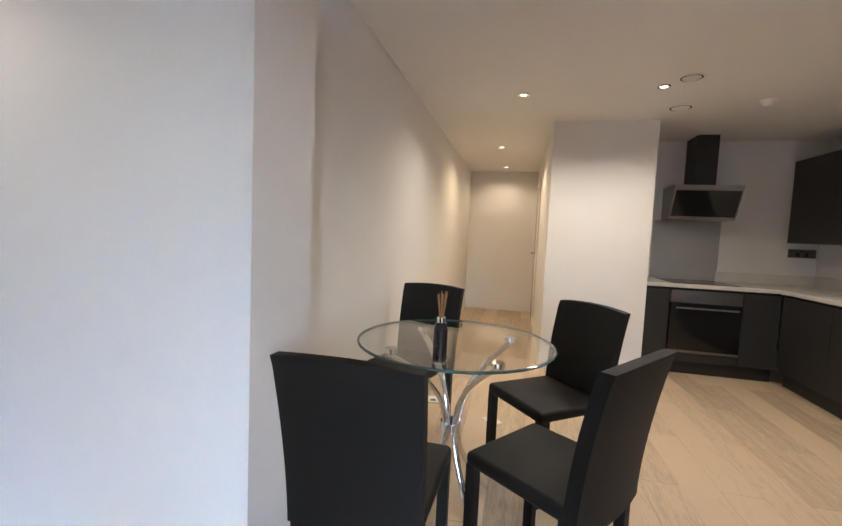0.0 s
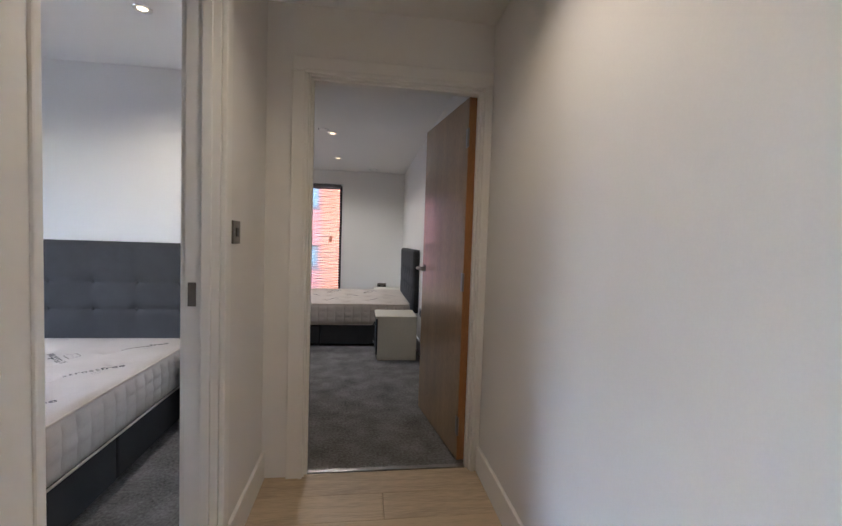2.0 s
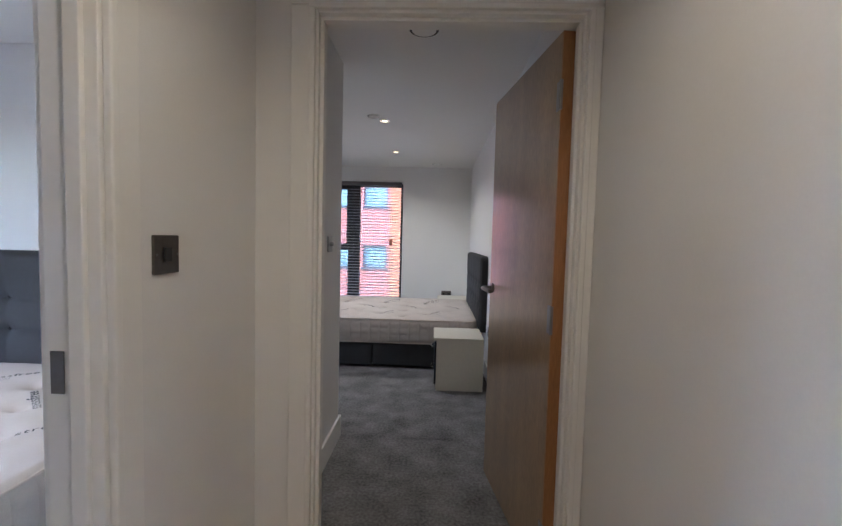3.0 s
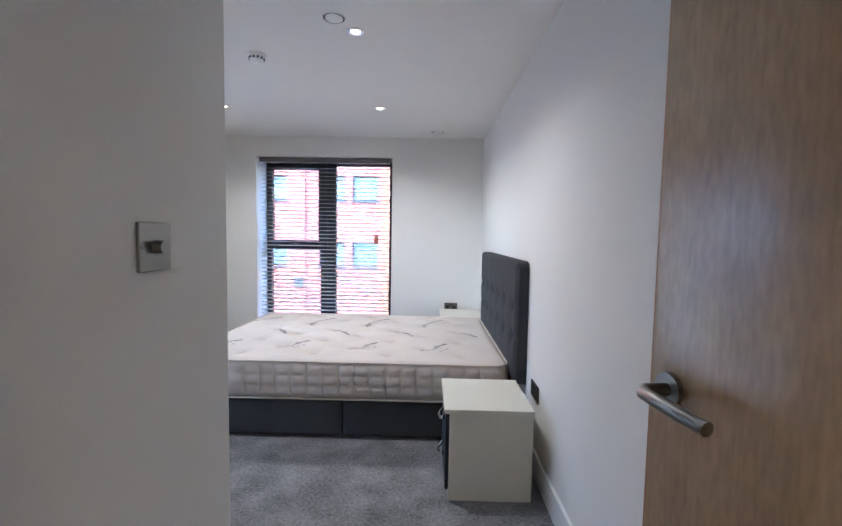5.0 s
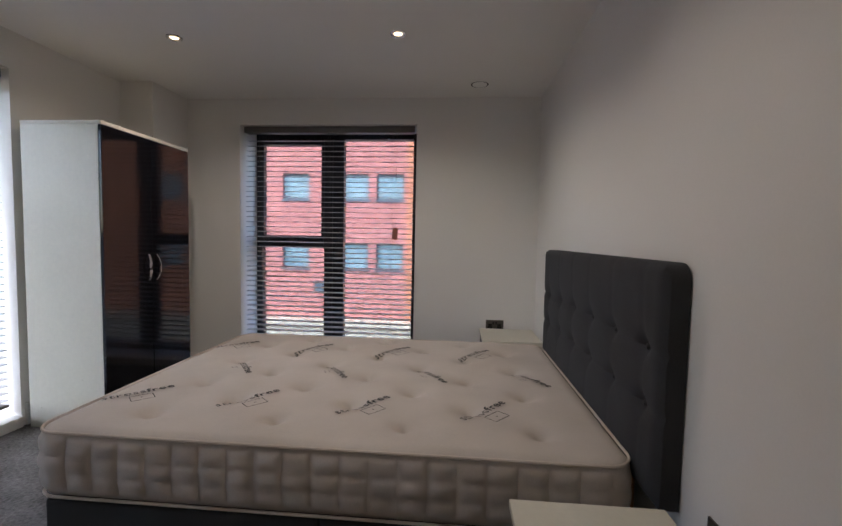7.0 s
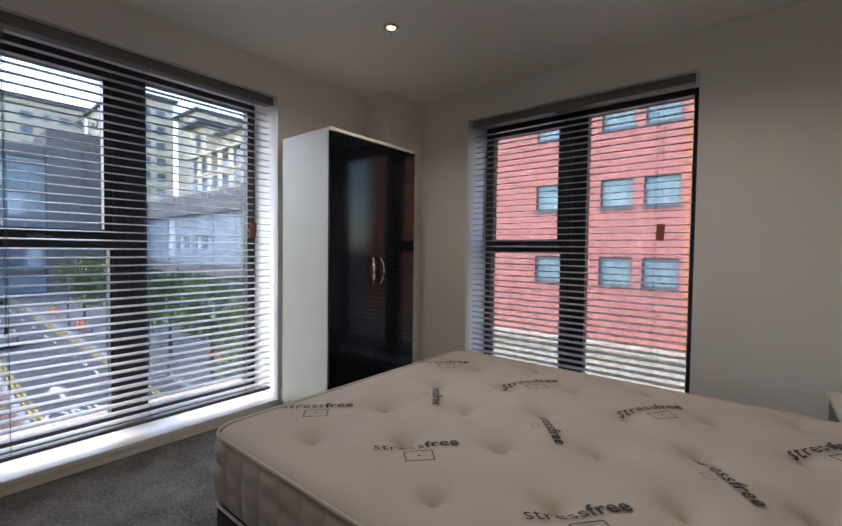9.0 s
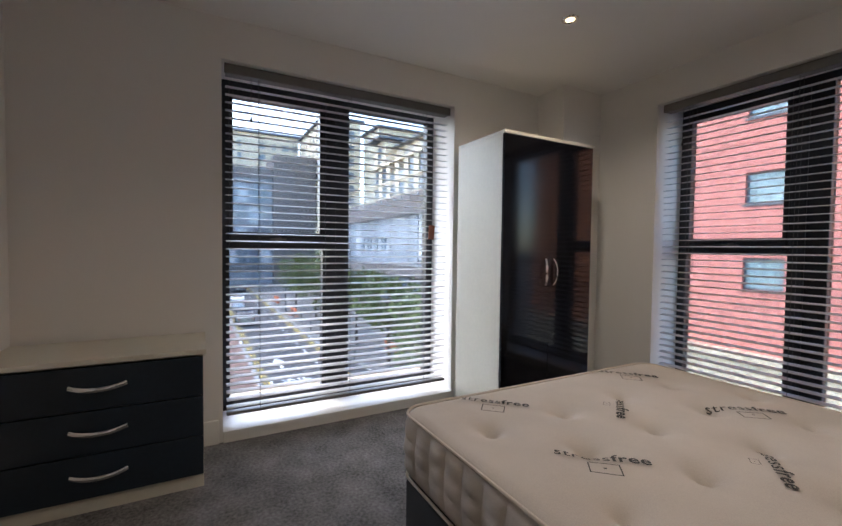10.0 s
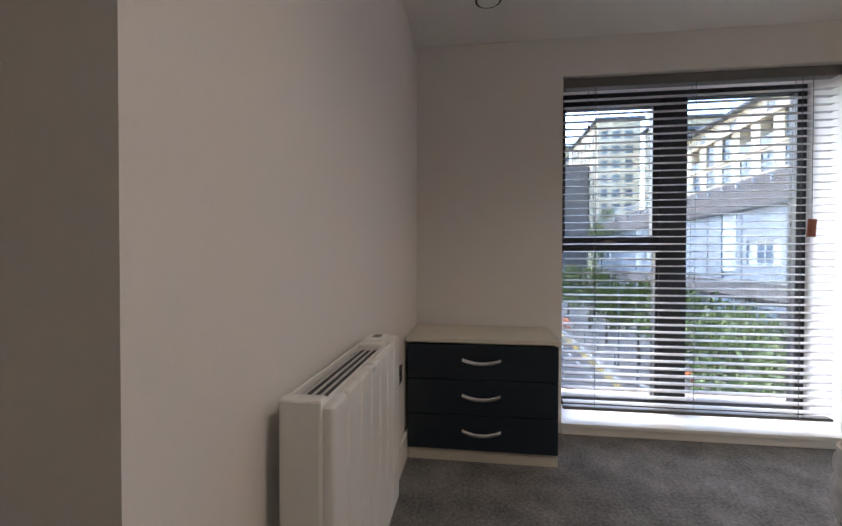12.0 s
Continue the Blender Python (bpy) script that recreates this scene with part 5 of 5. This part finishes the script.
def east_block(x, y0, y1, z0, z1, cols, rows, label, deep=14, south=()):
    """A cream block whose front looks east, with windows in its front and its south flank."""
    a = thing("apartment_building", label, "building", (x, y0, z0), 90)
    wide, top = y1 - y0, z1 - z0
    part("wall", holed_wall(bmesh.new(), 0, wide, 0, top, 0, 0.4, cols, rows), CREAMWALL, a, "cream rendered wall")
    facade_windows(a, cols, rows, 0.0, FRAME, BLUEPANE, True, 0.16)
    flank = bmesh.new()
    holed_wall(flank, -deep, -0.401, 0, top, 0, 0.4, [(-p - 1.5, -p) for p in south], rows if south else [])
    side = part("flank", rotated(flank, pose(0, 0, 0, 0, 0, -90)), CREAMWALL, a)
    for p in south:
        for lo, hi in rows:
            w = part("window", rotated(boxes((-p - 1.5, -p, 0.15, 0.22, lo, hi)), pose(0, 0, 0, 0, 0, -90)), FRAME, a)
            part("pane", rotated(boxes((-p - 1.42, -p - 0.78, 0.12, 0.15, lo + 0.08, hi - 0.08), (-p - 0.72, -p - 0.08, 0.12, 0.15, lo + 0.08, hi - 0.08)), pose(0, 0, 0, 0, 0, -90)), BLUEPANE, w)
    part("far_wall", boxes((wide - 0.4, wide, 0.401, deep, 0, top), (0.401, wide - 0.401, deep - 0.4, deep, 0, top)), CREAMWALL, a)
    part("roof", boxes((-0.7, wide + 0.7, -0.9, deep + 0.5, top, top + 0.45)), ROOF, a, "overhanging slate-grey roof")
    return a


STOREYS = [(1.0, 2.6), (4.1, 5.7), (7.2, 8.8), (10.3, 11.9), (13.4, 15.0), (16.5, 18.1), (19.7, 21.3)]
east_block(-120, 2, 27, 8, 31.6, [(4.0, 5.2), (9.2, 10.2), (14.3, 16.2), (18.0, 19.0), (20.5, 22.4), (23.3, 24.6)], STOREYS, "far cream apartment block across the street end")
east_block(-94, 27.3, 36, 7, 30.6, [(0.8, 2.0), (3.0, 4.6), (5.6, 7.2)], STOREYS, "cream apartment wing stepping down the hill", 25.5, (2.5, 6.0, 9.5, 13.0, 16.5, 20.0))
east_block(-84, 36.5, 48, 8, 27.2, [(3.0, 4.9), (7.0, 8.9)], STOREYS[:6], "taller cream block behind the terrace", 9)
gb = thing("grey_building", "grey-brown block with blue-grey glazed front", "building", (-100, 17.2, GZ))
part("block", boxes((-12, 0, 0, 5, 0, 29.6), (-12, -0.6, 5, 9.9, 0, 30.1), bevel=0.1), DARKCLAD, gb, "windowless grey-brown brick tower")
part("glazed_block", boxes((-14, -1.0, -15.2, -0.02, 0, 24.2)), PANELBLUE, gb, "blue-grey clad front")
part("top_band", boxes((-14, -0.6, -15.2, -0.02, 24.2, 26.3), bevel=0.05), DARKCLAD, gb)
for k in range(6):
    for z in (4.5, 9.3, 14.1, 18.9):
        part("window", boxes((-1.0, -0.85, -14.8 + k * 2.45, -12.9 + k * 2.45, z, z + 3.4), bevel=0.02), BLUEPANE if (k + int(z)) % 3 else CLADPALE, gb)
for z in (3.6, 8.4, 13.2, 18.0, 23.0):
    part("floor_band", boxes((-1.0, -0.7, -15.2, -0.02, z, z + 0.5)), DARKCLAD, gb)
gb2 = thing("grey_building", "low grey building beside the street", "building", (-92, -2, GZ))
part("block", boxes((-8, 8, -8, 4, 0, 11), bevel=0.1), PANELBLUE, gb2)
for k in range(5):
    part("window", boxes((8.0, 8.1, -7 + k * 2.2, -5.4 + k * 2.2, 2, 9)), BLUEPANE, gb2)


# trees along the far pavement
def crown_mesh(seed, r, h, count):
    rng = random.Random(seed)
    verts, faces = [], []
    blobs = []
    for k in range(16):
        a, q = rng.uniform(0, 6.283), r * math.sqrt(rng.random()) * 0.8
        blobs.append((q * math.cos(a), q * math.sin(a), rng.uniform(0.1, 0.95) * h, rng.uniform(0.25, 0.45) * r))
    for i in range(count):
        bx, by, bz, br = blobs[rng.randrange(len(blobs))]
        d = Vector((rng.gauss(0, 1), rng.gauss(0, 1), rng.gauss(0, 0.8))).normalized() * br * rng.uniform(0.55, 1.1)
        c = Vector((bx, by, bz)) + d
        u = Vector((rng.gauss(0, 1), rng.gauss(0, 1), rng.gauss(0, 1))).normalized()
        v = u.orthogonal().normalized()
        s = rng.uniform(0.09, 0.19)
        b = len(verts)
        verts += [tuple(c - u * s), tuple(c + v * s * 0.55), tuple(c + u * s), tuple(c - v * s * 0.55)]
        faces.append((b, b + 1, b + 2, b + 3))
    me = bpy.data.meshes.new("crown")
    me.from_pydata(verts, [], faces)
    me.materials.append(LEAF)
    return me


def tree(at, h, r, seed, label):
    t = thing("tree", label, "tree", at, seed * 40, "street trees")
    rng = random.Random(seed)
    tr = bmesh.new()
    pts = [(0, 0, 0), (0.05, 0.02, h * 0.25), (0.0, 0.08, h * 0.5), (0.1, 0.0, h * 0.75)]
    tube(tr, pts[:2], 0.15, 10)
    tube(tr, pts[1:], 0.11, 10)
    trunk = part("trunk", tr, BARK, t, "grey-brown trunk", smooth=True)
    for k in range(6):
        a = k * 1.05 + rng.random()
        lb = tube(bmesh.new(), [(0.03, 0.05, h * (0.35 + 0.05 * k)), (0.4 * r * math.cos(a), 0.4 * r * math.sin(a), h * (0.5 + 0.05 * k)), (0.75 * r * math.cos(a), 0.75 * r * math.sin(a), h * (0.6 + 0.06 * k))], 0.045, 6)
        part("limb", lb, BARK, trunk, smooth=True)
    c = new("crown", crown_mesh(seed, r, h * 0.72, 2600))
    c.parent = t
    c.location = (0, 0, h * 0.3)
    return t


for k, (x, y, h, r) in enumerate(((-17.5, 12.6, 5.4, 2.3), (-22, 14.2, 5.6, 2.3), (-28, 14.4, 6.0, 2.5), (-34.5, 14.2, 6.4, 2.6), (-42, 14.0, 6.8, 2.7), (-50, 14.5, 7.2, 2.8), (-59, 14.0, 7.4, 3.0), (-80, 24.2, 17.5, 2.4))):
    tree((x, y, GZ + 0.12), h, r, k + 3, "young street tree with light green leaves")


def car(at, turn, paint, label, tall=0.0):
    c = thing("car", label, "car", at, turn)
    prof = [(-2.05, 0.35), (-2.1, 0.62), (-2.02, 0.86), (-1.2, 0.98), (-0.75, 1.36 + tall), (0.85, 1.42 + tall), (1.75, 1.0 + tall), (2.05, 0.92), (2.1, 0.5), (2.0, 0.3), (-1.9, 0.28)]
    bm = bmesh.new()
    rows = []
    for y, k in ((-0.88, 0.0), (-0.8, 1.0), (0.8, 1.0), (0.88, 0.0)):
        rows.append([bm.verts.new((x * (0.985 if not k else 1), y * (0.82 if z > 1.1 and not k else 1), z * (0.985 if not k else 1))) for x, z in prof])
    for a, b in zip(rows, rows[1:]):
        for k in range(len(prof)):
            bm.faces.new((a[k], a[(k + 1) % len(prof)], b[(k + 1) % len(prof)], b[k]))
    bm.faces.new(rows[0])
    bm.faces.new(list(reversed(rows[-1])))
    part("body", bm, paint, c)
    t = tall
    part("windscreen", rotated(boxes((-0.02, 0.0, -0.68, 0.68, 0.03, 0.5)), pose(-1.19, 0, 0.985, 0, 48 - 12 * t, 0)), OVENGLASS, c, "dark windscreen")
    part("rear_window", rotated(boxes((0.0, 0.03, -0.66, 0.66, -0.42, -0.06)), pose(0.9, 0, 1.41 + t, 0, -64, 0)), OVENGLASS, c, "dark rear window")
    for s in (-1, 1):
        y0, y1 = sorted((s * 0.725, s * 0.87))
        part("side_window", boxes((-0.75, 0.95, y0, y1, 1.02, 1.3 + t)), OVENGLASS, c, "dark side windows")
        part("headlight", boxes((-2.09, -1.98, s * 0.66 - 0.14, s * 0.66 + 0.14, 0.66, 0.8), bevel=0.02), CHROME, c, "clear headlight")
        part("tail_light", boxes((2.02, 2.1, s * 0.7 - 0.1, s * 0.7 + 0.1, 0.7, 0.9), bevel=0.02), LABEL_RED, c, "red tail light")
        for x in (-1.3, 1.25):
            w = part("wheel", cyl(bmesh.new(), 0.31, 0.31, -0.1, 0.1, 24, pose(x, s * 0.8, 0.31, 90)), TYRE, c, "black tyre", smooth=True)
            part("rim", cyl(bmesh.new(), 0.2, 0.2, -0.11, 0.11, 18, pose(x, s * 0.8, 0.31, 90)), STEEL, w, smooth=True)
    return c


car((-63, 6.7, GZ), 0, CARWHITE, "white van-like car parked by the kerb", 0.45)
car((-50, 6.5, GZ), 0, CARDARK, "dark hatchback parked by the kerb")
car((-86, 9.0, GZ), 0, CARDARK, "dark car far along the street")

op = thing("banner_column", "tall orange banner column beside the street", "sign", (-54, 3.2, GZ + 0.12))
part("foot", boxes((-0.6, 0.6, -0.6, 0.6, 0, 0.25), bevel=0.03), KERB, op)
part("column", boxes((-0.45, 0.45, -0.45, 0.45, 0.25, 8.4), bevel=0.04), CONE, op)
for x, y in ((-30, 15.5), (-52, 12.3), (-66, 12.5)):
    br = thing("barrier", "orange plastic street barrier", "barrier", (x, y, GZ + 0.12), 10, "orange barriers")
    part("board", boxes((-0.9, 0.9, -0.04, 0.04, 0.55, 1.0), bevel=0.02), CONE, br)
    for s in (-0.7, 0.7):
        part("foot", boxes((s - 0.06, s + 0.06, -0.3, 0.3, 0, 0.08), (s - 0.04, s + 0.04, -0.04, 0.04, 0.08, 0.56)), CONE, br)
for k in range(9):
    bo = thing("bollard", "slim dark metal bollard on the pavement", "bollard", (-20 - k * 4.5, 12.9 if k < 2 else 12.1, GZ + 0.12), 0, "bollards")
    part("post", cyl(bmesh.new(), 0.07, 0.06, 0, 1.0, 14), FRAME, bo, smooth=True)
    part("cap", cyl(bmesh.new(), 0.08, 0.04, 1.0, 1.08, 14), FRAME, bo, smooth=True)
for x in (-33, -57):
    lm = thing("street_lamp", "slim grey street lamp post", "street lamp", (x, 12.2, GZ + 0.12), 0, "street lamps")
    part("post", cyl(bmesh.new(), 0.08, 0.05, 0, 6.2, 12), FRAME, lm, smooth=True)
    part("arm", tube(bmesh.new(), [(0, 0, 6.1), (0, -0.6, 6.4), (0, -1.2, 6.45)], 0.035, 8), FRAME, lm, smooth=True)
    part("lantern", boxes((-0.12, 0.12, -1.6, -1.15, 6.38, 6.5), bevel=0.03), FRAME, lm)

# far plain city beyond the street
bd = tagged(thing("backdrop", "hazy distant pale city blocks", "backdrop", (-180, 30, GZ)), kind="structure")
for k in range(9):
    part("far_block", boxes((-8, 8, -70 + k * 16, -56 + k * 16, 0, 16 + 5 * ((k * 7) % 4))), CREAMWALL, bd)

# ---- laminate planks of living room, lobby and hall ----
rng = random.Random(7)
plank_me = mesh_of("plank", boxes((-0.599, 0.599, -0.0955, 0.0955, -0.012, 0.0), bevel=0.0012, segs=1), PLANK)
half_me = mesh_of("plank", boxes((-0.299, 0.299, -0.0955, 0.0955, -0.012, 0.0), bevel=0.0012, segs=1), PLANK)
count = 0
for x0, x1, y0, y1 in ((XC, HALL_E, LIV_S + 0.6, HALL_N), (XC, XE, HALL_N, 0.02)):
    row = 0
    y = y1 - 0.096
    while y - 0.096 > y0 - 0.1:
        x = x0
        if row % 2:
            p = new("plank", half_me)
            p.parent, p.location = floor, (x + 0.3, y, 0.0 - 0.0)
            x += 0.6
        while x + 0.05 < x1:
            if x + 0.62 > x1:
                p = new("plank", half_me)
                p.location = (x + 0.3, y, 0)
            else:
                p = new("plank", plank_me)
                p.location = (x + 0.6, y, 0)
            p.parent = floor
            x += 1.2
            count += 1
        y -= 0.192
        row += 1
